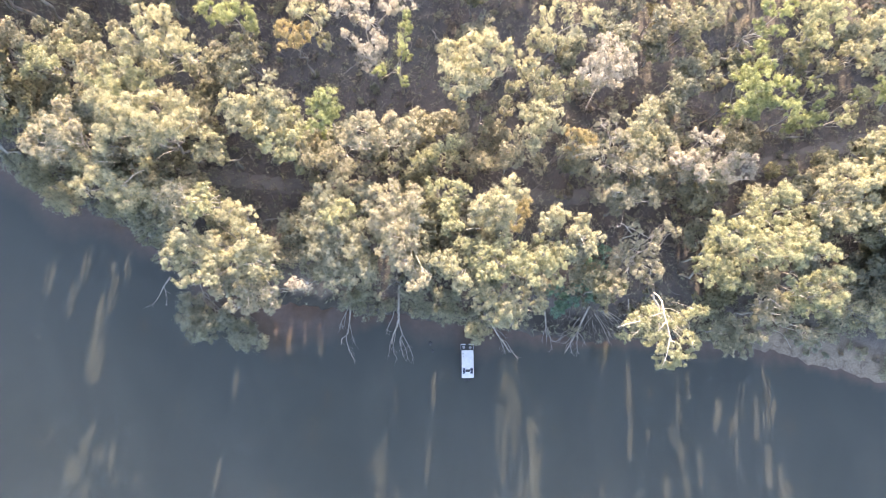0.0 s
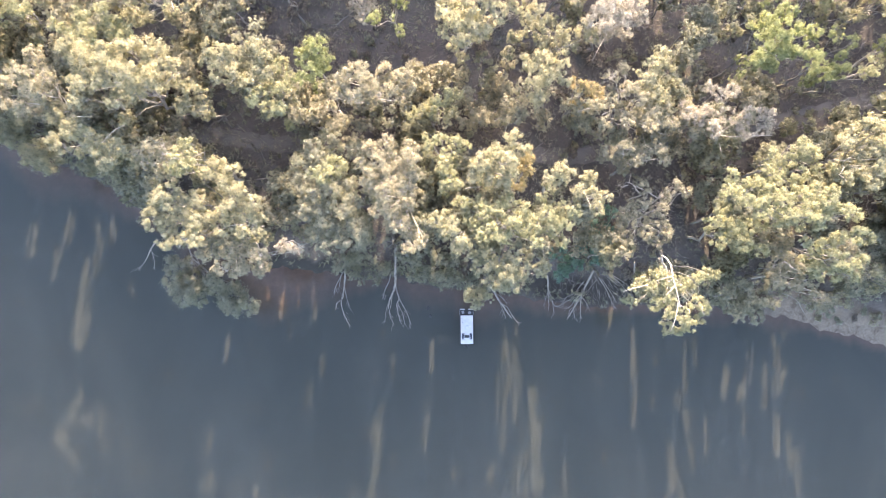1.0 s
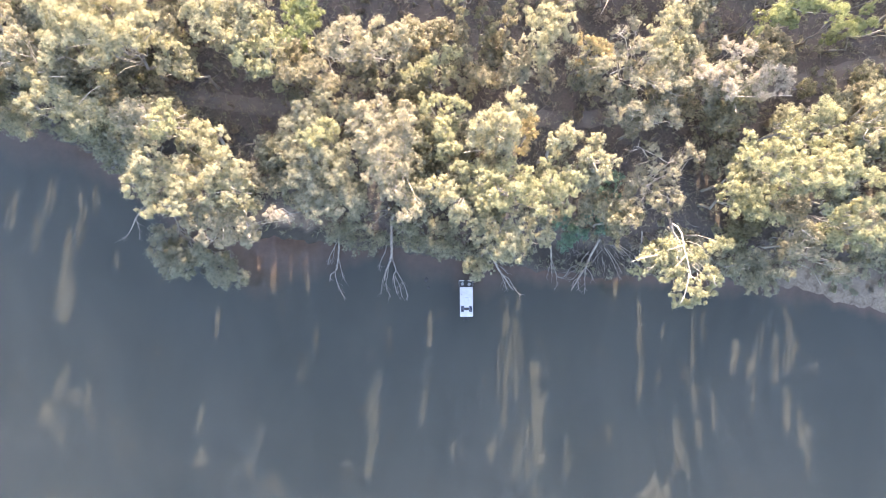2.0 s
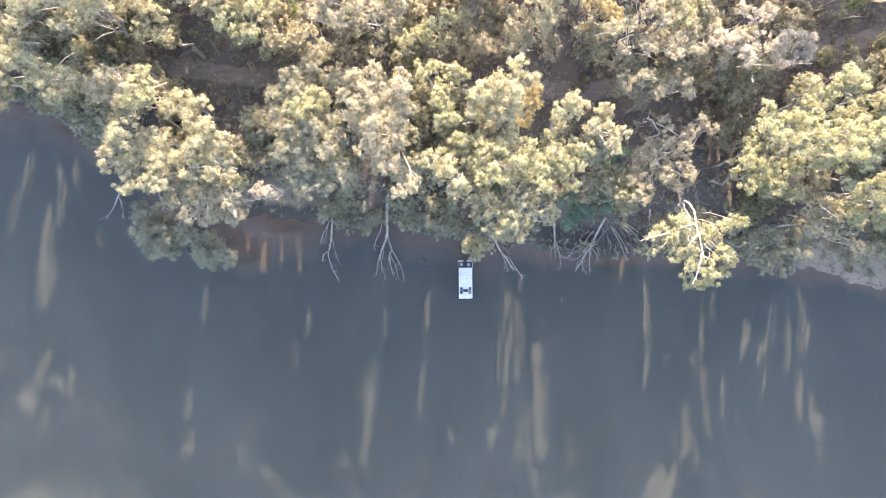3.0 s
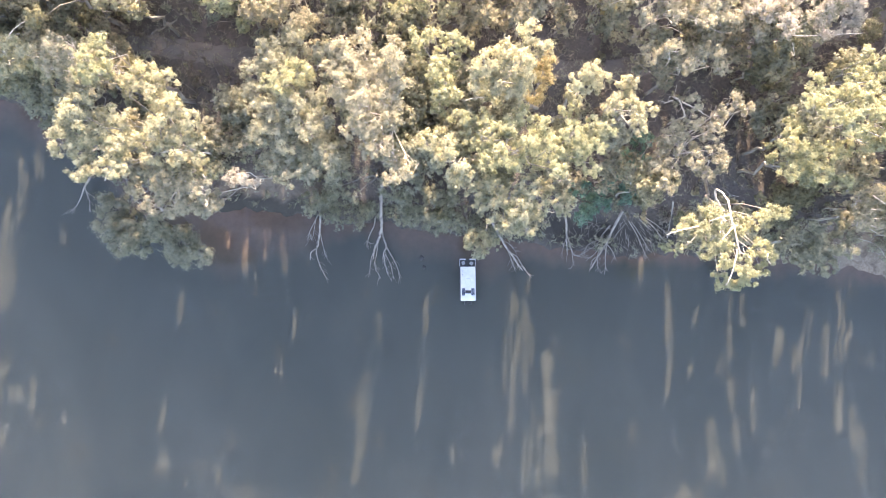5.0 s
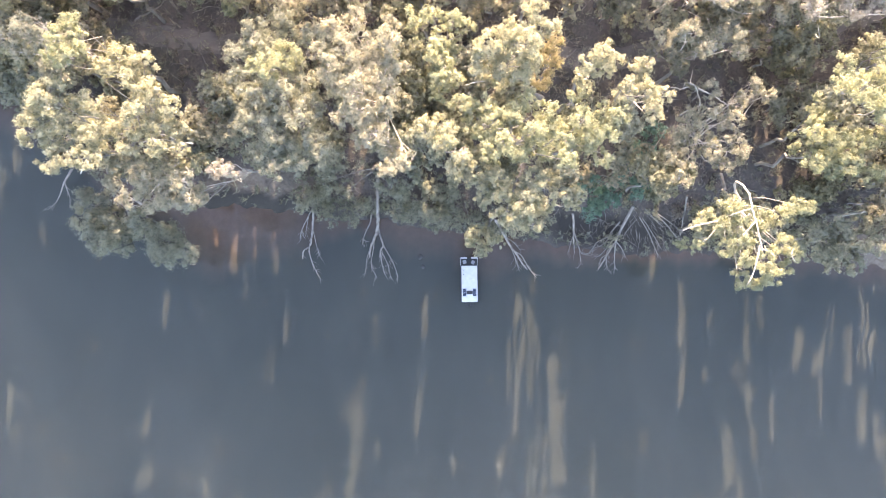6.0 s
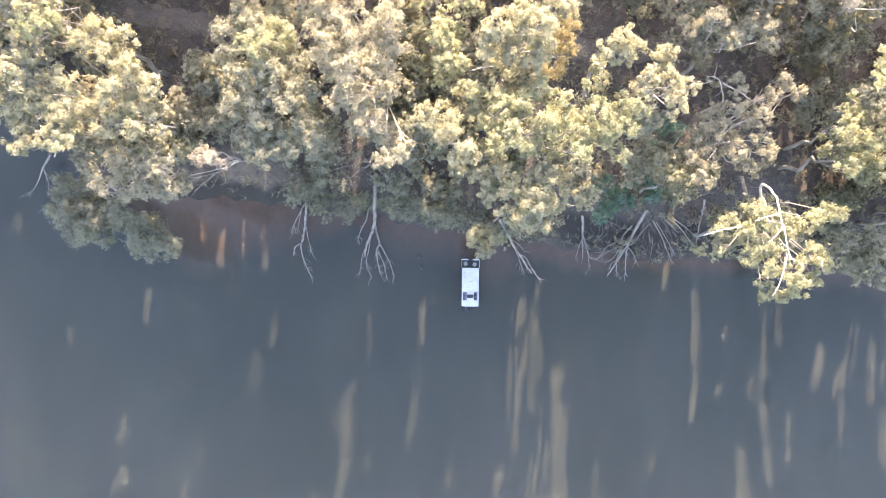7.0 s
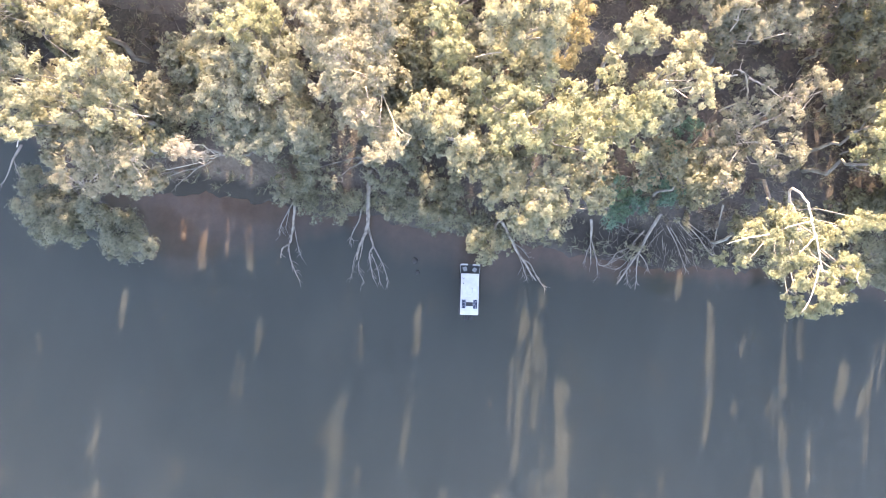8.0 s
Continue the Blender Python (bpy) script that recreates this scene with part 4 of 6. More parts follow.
gum_tree("tall gum with yellow-green sunlit crown", "yellow", [(31.9, 12.9, 25.2, 1.6), (33.2, 11.9, 25.8, 1.6), (30.7, 10.5, 25.4, 1.4), (29.0, 11.5, 24.5, 1.2), (27.2, 10.5, 25.2, 0.9), (31.7, 7.9, 25.0, 1.6), (33.6, 8.9, 25.7, 1.6), (36.1, 10.9, 24.5, 1.6), (38.0, 11.8, 25.0, 1.6), (40.3, 12.3, 24.4, 1.6), (41.7, 12.6, 24.7, 1.2), (33.1, 6.4, 26.5, 1.4), (35.0, 5.9, 26.8, 1.6), (38.0, 7.8, 25.7, 1.6), (39.8, 6.8, 24.8, 1.4), (36.4, 4.4, 25.5, 1.6), (33.0, 3.9, 25.0, 1.4), (34.6, 2.9, 24.3, 1.4), (38.7, 5.3, 24.8, 1.2), (27.8, 8.0, 24.4, 0.9)], stem=(39.0, 19.5), under=0.25, boughs=[(0.42, [(32.9, 16.4, 24.5), (33.7, 15.1, 25.5), (33.8, 13.8, 26.5), (33.6, 12.1, 27.3), (34.0, 10.5, 27.6), (34.3, 8.8, 27.6), (34.6, 7.4, 27.4)]), (0.24, [(34.3, 8.0, 27.5), (33.8, 6.0, 27.6), (33.4, 4.4, 27.5), (32.7, 3.2, 27.2)]), (0.2, [(34.6, 7.6, 27.4), (35.5, 7.2, 27.4), (36.3, 6.6, 27.2)]), (0.22, [(33.8, 10.9, 27.5), (32.8, 9.8, 27.6), (32.3, 9.3, 27.4)]), (0.22, [(29.6, 11.1, 26.6), (28.1, 10.8, 26.8), (26.6, 10.5, 26.6), (25.5, 10.0, 26.2)]), (0.2, [(33.7, 12.5, 27.2), (32.0, 12.1, 27.3), (30.9, 11.7, 27.0)]), (0.16, [(38.5, 7.3, 27.0), (38.2, 6.7, 27.2), (38.8, 5.9, 27.0)])])
gum_tree("tall gum with yellow-green sunlit crown", "yellow", [(41.9, 26.0, 32.7, 1.7), (43.0, 24.3, 34.4, 1.7), (42.1, 28.4, 32.6, 1.3), (47.2, 25.2, 33.7, 1.7), (45.8, 22.8, 34.3, 1.7), (49.4, 24.2, 33.9, 1.7), (52.5, 24.7, 33.6, 1.9), (55.0, 25.1, 33.4, 1.9), (56.5, 23.6, 34.0, 1.9), (59.0, 22.6, 33.6, 1.5), (53.4, 22.2, 34.3, 1.9), (50.6, 21.8, 33.9, 1.7), (55.8, 20.8, 33.0, 1.7), (57.4, 25.5, 34.2, 1.3), (61.8, 21.8, 32.0, 1.5), (45.5, 27.2, 33.5, 1.3), (48.6, 27.2, 33.1, 1.3)])
gum_tree("tall gum with yellow-green sunlit crown", "yellow", [(42.9, 22.0, 24.7, 1.6), (45.2, 20.8, 25.3, 1.8), (47.3, 20.2, 26.2, 1.8), (44.8, 18.9, 23.3, 1.6), (46.5, 17.7, 26.3, 1.6), (50.2, 21.3, 24.4, 1.4), (42.4, 17.8, 25.2, 1.4), (49.3, 16.6, 25.5, 1.6)])
gum_tree("tall gum with yellow-green sunlit crown", "yellow", [(50.2, 32.1, 30.5, 1.3), (52.1, 30.9, 31.4, 1.3), (54.2, 32.9, 31.6, 2.0), (55.8, 31.9, 31.1, 1.8), (50.9, 29.6, 30.7, 1.5), (53.4, 28.4, 31.4, 1.8), (56.5, 29.4, 31.2, 1.1), (59.8, 30.1, 29.7, 1.1), (48.3, 29.4, 31.8, 1.1)])
gum_tree("tall gum with pale cream-green sunlit crown", "cream", [(60.7, 33.4, 33.0, 1.5), (63.4, 31.7, 31.5, 1.5), (65.6, 32.3, 33.0, 1.7), (66.7, 33.5, 34.4, 1.5), (69.5, 34.0, 34.0, 1.7), (66.0, 29.3, 33.4, 1.7), (63.9, 28.6, 31.8, 1.5), (60.5, 27.6, 32.4, 1.3), (67.6, 27.3, 33.5, 1.5), (64.4, 26.5, 33.1, 1.3), (68.9, 30.8, 32.8, 1.3), (62.3, 35.5, 32.3, 1.3), (64.6, 36.2, 33.5, 1.7), (67.4, 35.8, 32.8, 1.5), (69.9, 36.7, 32.9, 1.5)], boughs=[(0.15, [(60.7, 31.4, 29.0), (62.5, 30.5, 31.0)])])
gum_tree("tall gum with yellow-green sunlit crown", "yellow", [(59.8, 18.1, 30.6, 1.5), (62.5, 18.5, 31.1, 1.8), (65.1, 18.0, 29.9, 1.3), (57.9, 17.1, 30.4, 1.5), (56.7, 16.3, 28.8, 1.3), (58.2, 14.7, 31.2, 1.8), (61.2, 14.1, 30.9, 1.8), (63.7, 14.6, 30.0, 1.6), (57.2, 13.3, 28.4, 1.6), (59.3, 12.3, 29.7, 1.6), (62.5, 11.7, 29.9, 1.3), (54.0, 17.6, 31.2, 1.1)], boughs=[(0.18, [(53.0, 14.7, 26.0), (53.8, 13.4, 27.5), (54.1, 12.6, 29.0)]), (0.12, [(38.4, 8.0, 20.0), (36.9, 7.1, 24.0)])])
gum_tree("gum with dry tan-cream leaves and fine branches", "tan", [(52.7, 14.1, 23.3, 1.4), (55.2, 15.1, 23.6, 1.6), (56.5, 13.5, 23.9, 1.4), (52.7, 11.6, 24.0, 1.6), (56.4, 10.5, 22.6, 1.4), (60.5, 9.4, 22.4, 1.4), (61.7, 7.3, 21.9, 1.4), (58.2, 11.5, 23.2, 1.4)], twiggy=True, boughs=[(0.14, [(59.6, 9.2, 12.0), (60.7, 8.2, 15.0), (60.3, 5.5, 18.0)])])
gum_tree("grey-green bush on the bank above the water", "grey", [(47.8, 9.7, 15.8, 1.7), (50.9, 10.1, 16.4, 2.0), (54.6, 10.6, 15.3, 1.7), (51.6, 7.4, 16.6, 2.0), (48.7, 6.4, 15.6, 1.7), (54.4, 7.4, 17.6, 1.7), (52.9, 5.3, 15.8, 1.7), (48.6, 4.9, 17.9, 1.2)])
gum_tree("grey-green bush on the bank above the water", "grey", [(69.6, 8.2, 13.7, 1.8), (73.3, 9.2, 11.4, 1.5), (67.6, 6.0, 12.9, 1.5)])
gum_tree("tall gum with pale cream-green sunlit crown", "cream", [(72.7, 11.2, 24.0, 1.6), (75.5, 12.7, 22.2, 1.7), (73.7, 8.6, 23.6, 1.4), (70.8, 12.8, 23.1, 1.2)])
gum_tree("shaded olive-green young gum at the bank", "olive", [(79.1, 24.7, 13.6, 1.8), (82.3, 23.6, 12.8, 1.8), (80.0, 20.2, 13.2, 1.8)])
gum_tree("shaded olive-green young gum at the bank", "olive", [(45.2, 35.0, 13.8, 1.8), (48.2, 33.4, 13.1, 1.8), (46.8, 36.3, 13.0, 1.5), (43.7, 34.6, 13.2, 1.5)])
gum_tree("gum with dry tan-cream leaves and fine branches", "tan", [(30.7, 34.1, 24.8, 1.4), (33.2, 34.4, 25.3, 1.4), (34.3, 32.7, 23.2, 1.2), (26.6, 34.4, 26.3, 1.6), (28.8, 32.4, 25.5, 1.4), (24.3, 34.6, 25.2, 1.6)], twiggy=True)

# ---- under the crowns ----
CLEARINGS = [(-22, 66, 11), (-14, 62, 8), (-33, 62, 8), (-41, 40, 7), (-46, 43, 6), (-41, 34, 5), (-7, 75, 6), (38, 28, 4), (33, 31, 4), (39, 18, 4), (80, 49, 6), (16, 36, 4),
             (-35, 19, 4), (53, 62, 5), (64, 58, 4), (72, 60, 4)]


def clear_of(x, y, margin=0.0):
    return all((x - a) ** 2 + (y - b) ** 2 > (r + margin) ** 2 for a, b, r in CLEARINGS)


def heads_for(x, y, z, spread, count, r):
    out = []
    for _ in range(count):
        a, d = RNG.uniform(0, 2 * math.pi), spread * math.sqrt(RNG.random())
        out.append((x + d * math.cos(a), y + d * math.sin(a), z - RNG.uniform(0, 0.35) * spread - 0.25 * d, r * RNG.uniform(0.7, 1.25)))
    return out


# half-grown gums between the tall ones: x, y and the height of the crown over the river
# added where their crowns close lit holes in the river's shade
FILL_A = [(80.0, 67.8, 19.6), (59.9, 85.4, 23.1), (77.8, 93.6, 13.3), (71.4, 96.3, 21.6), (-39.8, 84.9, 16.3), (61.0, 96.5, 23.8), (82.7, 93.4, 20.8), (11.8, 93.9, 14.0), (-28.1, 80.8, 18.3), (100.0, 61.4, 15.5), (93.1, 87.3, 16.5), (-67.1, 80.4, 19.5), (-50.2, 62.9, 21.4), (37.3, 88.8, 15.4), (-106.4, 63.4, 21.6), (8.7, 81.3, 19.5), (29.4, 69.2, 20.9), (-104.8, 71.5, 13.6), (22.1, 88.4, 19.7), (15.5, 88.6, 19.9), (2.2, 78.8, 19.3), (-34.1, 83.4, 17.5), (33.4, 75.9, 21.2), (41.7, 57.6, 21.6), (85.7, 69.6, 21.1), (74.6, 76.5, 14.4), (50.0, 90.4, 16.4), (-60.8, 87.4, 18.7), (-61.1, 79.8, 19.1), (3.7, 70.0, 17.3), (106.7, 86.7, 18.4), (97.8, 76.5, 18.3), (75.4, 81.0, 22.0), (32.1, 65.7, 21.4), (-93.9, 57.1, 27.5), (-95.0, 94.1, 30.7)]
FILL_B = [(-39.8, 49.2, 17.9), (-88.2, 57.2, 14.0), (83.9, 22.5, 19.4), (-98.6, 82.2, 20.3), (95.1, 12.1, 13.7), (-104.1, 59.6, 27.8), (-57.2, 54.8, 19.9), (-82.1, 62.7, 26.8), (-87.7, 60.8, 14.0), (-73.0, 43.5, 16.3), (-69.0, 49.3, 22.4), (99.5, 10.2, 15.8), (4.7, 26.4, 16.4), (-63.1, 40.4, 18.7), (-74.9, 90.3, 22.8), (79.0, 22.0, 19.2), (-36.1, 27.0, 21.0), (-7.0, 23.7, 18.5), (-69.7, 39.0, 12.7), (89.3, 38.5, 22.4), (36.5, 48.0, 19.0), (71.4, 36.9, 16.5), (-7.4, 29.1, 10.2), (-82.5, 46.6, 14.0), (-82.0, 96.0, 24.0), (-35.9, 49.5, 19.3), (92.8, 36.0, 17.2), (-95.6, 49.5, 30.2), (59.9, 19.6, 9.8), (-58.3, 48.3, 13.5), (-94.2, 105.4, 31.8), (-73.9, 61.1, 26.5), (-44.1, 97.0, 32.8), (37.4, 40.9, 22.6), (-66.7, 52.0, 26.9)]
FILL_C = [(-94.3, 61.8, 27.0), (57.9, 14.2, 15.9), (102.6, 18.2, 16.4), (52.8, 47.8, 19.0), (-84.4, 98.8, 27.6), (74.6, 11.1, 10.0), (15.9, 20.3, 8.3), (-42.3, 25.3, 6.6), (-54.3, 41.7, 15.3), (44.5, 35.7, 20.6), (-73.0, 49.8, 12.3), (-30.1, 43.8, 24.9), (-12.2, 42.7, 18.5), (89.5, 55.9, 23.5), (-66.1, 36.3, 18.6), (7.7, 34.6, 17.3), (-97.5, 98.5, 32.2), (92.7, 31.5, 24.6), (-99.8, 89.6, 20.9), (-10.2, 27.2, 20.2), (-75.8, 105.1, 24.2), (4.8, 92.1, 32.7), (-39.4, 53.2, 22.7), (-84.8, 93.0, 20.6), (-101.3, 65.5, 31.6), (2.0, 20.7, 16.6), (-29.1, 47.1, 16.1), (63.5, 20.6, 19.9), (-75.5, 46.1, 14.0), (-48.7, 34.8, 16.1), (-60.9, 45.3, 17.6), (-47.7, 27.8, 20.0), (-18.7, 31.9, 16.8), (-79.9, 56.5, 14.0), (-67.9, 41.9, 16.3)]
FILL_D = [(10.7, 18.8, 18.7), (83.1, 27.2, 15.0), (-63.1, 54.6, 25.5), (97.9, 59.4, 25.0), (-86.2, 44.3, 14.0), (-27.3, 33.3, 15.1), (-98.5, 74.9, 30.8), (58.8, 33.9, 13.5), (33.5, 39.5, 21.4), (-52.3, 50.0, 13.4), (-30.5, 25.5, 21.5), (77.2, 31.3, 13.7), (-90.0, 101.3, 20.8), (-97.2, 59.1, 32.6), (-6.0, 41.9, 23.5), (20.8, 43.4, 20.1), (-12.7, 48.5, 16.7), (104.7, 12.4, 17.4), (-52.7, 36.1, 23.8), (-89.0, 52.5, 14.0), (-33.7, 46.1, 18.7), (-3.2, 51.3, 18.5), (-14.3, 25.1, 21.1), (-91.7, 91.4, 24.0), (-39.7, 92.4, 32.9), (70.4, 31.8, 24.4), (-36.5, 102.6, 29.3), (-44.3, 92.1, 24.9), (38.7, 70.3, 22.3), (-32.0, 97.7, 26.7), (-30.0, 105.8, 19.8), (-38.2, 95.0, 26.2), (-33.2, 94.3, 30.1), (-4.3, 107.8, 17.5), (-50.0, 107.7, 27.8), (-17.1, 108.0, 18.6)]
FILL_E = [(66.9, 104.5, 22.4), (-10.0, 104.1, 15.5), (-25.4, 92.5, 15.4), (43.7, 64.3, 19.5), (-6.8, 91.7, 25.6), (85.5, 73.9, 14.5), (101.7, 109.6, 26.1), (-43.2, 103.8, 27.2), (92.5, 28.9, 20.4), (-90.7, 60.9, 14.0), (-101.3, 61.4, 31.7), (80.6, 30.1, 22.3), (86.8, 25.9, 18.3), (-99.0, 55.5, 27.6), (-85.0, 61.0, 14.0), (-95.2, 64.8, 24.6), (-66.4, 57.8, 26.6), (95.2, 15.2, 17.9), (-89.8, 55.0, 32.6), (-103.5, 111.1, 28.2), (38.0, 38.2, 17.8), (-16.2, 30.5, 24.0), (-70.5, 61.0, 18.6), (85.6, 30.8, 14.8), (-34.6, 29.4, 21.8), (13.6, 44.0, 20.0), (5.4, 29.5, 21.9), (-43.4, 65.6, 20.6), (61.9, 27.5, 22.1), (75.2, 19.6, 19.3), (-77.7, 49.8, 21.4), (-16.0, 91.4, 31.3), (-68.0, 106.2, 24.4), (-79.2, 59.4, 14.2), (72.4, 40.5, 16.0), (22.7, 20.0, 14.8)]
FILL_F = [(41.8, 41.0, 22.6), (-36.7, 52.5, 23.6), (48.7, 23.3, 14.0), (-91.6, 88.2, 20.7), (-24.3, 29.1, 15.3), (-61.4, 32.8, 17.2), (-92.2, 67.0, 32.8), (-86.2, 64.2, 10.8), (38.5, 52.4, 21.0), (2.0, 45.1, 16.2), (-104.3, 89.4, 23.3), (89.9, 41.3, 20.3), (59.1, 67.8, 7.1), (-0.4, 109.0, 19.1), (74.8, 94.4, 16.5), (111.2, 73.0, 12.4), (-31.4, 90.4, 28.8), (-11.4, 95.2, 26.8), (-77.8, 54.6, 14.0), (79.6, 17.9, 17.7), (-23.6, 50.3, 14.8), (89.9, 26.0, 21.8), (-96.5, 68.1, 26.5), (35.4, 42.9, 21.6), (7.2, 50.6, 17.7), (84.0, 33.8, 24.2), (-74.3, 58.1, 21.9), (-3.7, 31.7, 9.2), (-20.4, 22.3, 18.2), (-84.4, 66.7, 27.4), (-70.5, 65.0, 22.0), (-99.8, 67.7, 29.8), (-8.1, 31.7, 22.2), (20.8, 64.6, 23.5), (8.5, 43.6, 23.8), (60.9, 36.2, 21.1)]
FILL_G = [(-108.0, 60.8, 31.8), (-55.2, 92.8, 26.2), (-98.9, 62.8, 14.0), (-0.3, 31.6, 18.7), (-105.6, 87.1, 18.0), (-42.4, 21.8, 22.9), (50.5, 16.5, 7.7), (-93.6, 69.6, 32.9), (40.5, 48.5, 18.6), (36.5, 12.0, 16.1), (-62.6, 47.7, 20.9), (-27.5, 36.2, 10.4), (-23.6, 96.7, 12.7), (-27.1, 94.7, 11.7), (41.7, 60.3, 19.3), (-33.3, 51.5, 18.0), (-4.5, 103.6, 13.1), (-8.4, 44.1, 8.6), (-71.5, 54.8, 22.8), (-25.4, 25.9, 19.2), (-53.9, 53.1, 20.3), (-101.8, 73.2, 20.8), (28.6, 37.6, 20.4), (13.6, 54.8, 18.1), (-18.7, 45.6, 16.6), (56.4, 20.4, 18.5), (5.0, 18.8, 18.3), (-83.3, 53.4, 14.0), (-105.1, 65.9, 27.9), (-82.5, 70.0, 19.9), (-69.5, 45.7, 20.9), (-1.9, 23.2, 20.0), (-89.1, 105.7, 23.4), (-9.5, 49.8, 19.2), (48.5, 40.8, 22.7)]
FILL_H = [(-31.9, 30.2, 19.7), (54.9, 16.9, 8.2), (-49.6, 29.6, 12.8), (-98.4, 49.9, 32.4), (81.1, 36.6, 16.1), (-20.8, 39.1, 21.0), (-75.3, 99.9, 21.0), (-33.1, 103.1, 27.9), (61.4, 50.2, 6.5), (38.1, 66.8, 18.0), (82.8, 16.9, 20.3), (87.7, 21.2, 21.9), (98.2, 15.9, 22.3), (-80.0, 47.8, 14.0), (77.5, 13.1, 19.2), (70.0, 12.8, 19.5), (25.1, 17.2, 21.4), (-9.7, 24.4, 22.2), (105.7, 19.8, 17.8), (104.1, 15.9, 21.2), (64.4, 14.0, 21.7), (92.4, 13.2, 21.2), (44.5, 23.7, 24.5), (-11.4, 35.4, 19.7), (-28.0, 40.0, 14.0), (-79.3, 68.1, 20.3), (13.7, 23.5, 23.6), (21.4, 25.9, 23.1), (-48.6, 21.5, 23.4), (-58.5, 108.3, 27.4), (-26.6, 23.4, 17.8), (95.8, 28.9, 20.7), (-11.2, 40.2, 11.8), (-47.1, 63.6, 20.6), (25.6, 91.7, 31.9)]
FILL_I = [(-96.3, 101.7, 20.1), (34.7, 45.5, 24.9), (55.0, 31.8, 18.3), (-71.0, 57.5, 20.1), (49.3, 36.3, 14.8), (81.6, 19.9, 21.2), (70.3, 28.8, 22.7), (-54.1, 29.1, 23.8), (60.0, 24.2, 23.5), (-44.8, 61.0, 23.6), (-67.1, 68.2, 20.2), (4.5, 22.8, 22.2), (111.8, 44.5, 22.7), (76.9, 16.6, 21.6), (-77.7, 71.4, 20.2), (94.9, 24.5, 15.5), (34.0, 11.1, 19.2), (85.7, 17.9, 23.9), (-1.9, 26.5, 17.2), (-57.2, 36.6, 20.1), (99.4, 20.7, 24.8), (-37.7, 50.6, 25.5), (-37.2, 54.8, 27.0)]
YOUNG = (("olive", "half-grown olive-green gum added for shade among taller trees"), ("grey", "half-grown grey-green gum added for shade under the canopy"), ("tan", "thin dry half-grown gum with tan leaves, added for shade"),
         ("grey", "slim grey-green gum added for shade under the canopy"), ("tan", "half-dead young gum with dry tan leaves, added for shade"))
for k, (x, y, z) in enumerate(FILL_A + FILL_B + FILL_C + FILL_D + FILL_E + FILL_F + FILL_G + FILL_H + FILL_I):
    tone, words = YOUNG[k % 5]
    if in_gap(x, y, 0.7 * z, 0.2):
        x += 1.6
    gum_tree(words, tone, heads_for(x, y, z, 3.4, 9, 1.5), density=96, under=0.5, leaf_size=0.52, name="shade_gum", group="half-grown gums", stem=(x, y))

# a few more, added to block stray patches of sun
for x, y in ((-51.0, 62.0), (-54.0, 58.0), (70.5, 31.0), (51.0, 27.5), (55.5, 29.5), (46.5, 29.0)):
    gum_tree("slim grey-green gum added for shade under the canopy", "grey", heads_for(x, y, 14, 3.0, 9, 1.4), density=120, under=0.5, leaf_size=0.45, name="shade_gum", group="half-grown gums", stem=(x, y))
# tall gums added past the edges of view, whose shade lies on the river
for x, y, z in ((-88.5, 54.0, 32), (-95.0, 58.5, 34), (-101.5, 63.0, 33), (-108.0, 67.0, 34), (-91.5, 65.0, 35), (-100.0, 73.0, 35), (80.0, 22.0, 31), (86.5, 28.0, 33),
                (93.5, 21.0, 32), (81.0, 37.0, 34), (100.0, 29.0, 33), (90.0, 42.0, 34), (76.5, 28.0, 32), (76.0, 41.0, 33)):
    gum_tree("tall olive-green gum added past the view to shade the river", "olive", heads_for(x, y, z, 5.0, 17, 2.0), density=60, under=0.9, leaf_size=0.85, name="gum_tree", stem=(x, y))
# high crowns out of view, added to keep the sun off the river
for x, y in ((-84.0, 77.0), (-92.0, 79.0), (-81.5, 85.0), (-89.0, 88.0)):
    gum_tree("unseen very tall gum with a high olive-green crown, added for shade", "olive", heads_for(x, y, 41, 4.0, 15, 2.0), density=60, under=0.0, leaf_size=0.85, name="gum_tree", stem=(x, y))

# taller still and also unseen, added for the same river shade
for x, y in ((-79.0, 94.0), (-72.0, 95.5), (-65.5, 96.0)):
    gum_tree("unseen very tall gum with a high olive-green crown, added for shade", "olive", heads_for(x, y, 47, 3.6, 14, 2.0), density=60, under=0.0, leaf_size=0.85, name="gum_tree", stem=(x, y))

# tall forest further back, added out of view, that shades the near trees
back = []
for k, tone in enumerate(("cream", "tan", "olive", "green")):
    x, y = -60 + 40 * k, 104
    back.append(gum_tree("tall " + {"cream": "pale", "tan": "dry tan", "olive": "olive-green", "green": "green"}[tone] + " gum in the forest behind the bank", tone,
                         heads_for(x, y, 32, 5.5, 15, 2.2), density=22, under=0.9, leaf_size=1.25, fine=False, name="forest_gum", group="forest gums behind the bank", stem=(x, y), carve=False))
def in_lane(x, y):
    """Whether a tall tree at this place would stand in one of the open lanes."""
    for z in range(6, 38, 2):
        s = z / SUN.z
        if any(math.hypot(x - s * SUN.x - (a + c) / 2, y - s * SUN.y - (b + d) / 2) < 7 + math.hypot(c - a, d - b) / 2 for a, b, c, d, w in GAPS):
            return True
    return False


def back_tree(k, x, y, turn):
    if in_lane(x, y):
        gum_tree("tall olive-green gum in the forest behind the bank", "olive", heads_for(x, y, 32, 5.5, 15, 2.2), density=22, under=0.9, leaf_size=1.25, fine=False, name="forest_gum",
                 group="forest gums behind the bank", stem=(x, y))
    else:
        copy_thing(back[k % 4], pose(x, y, float(ground_z(x, y)) - 0.2, 0, 0, turn))


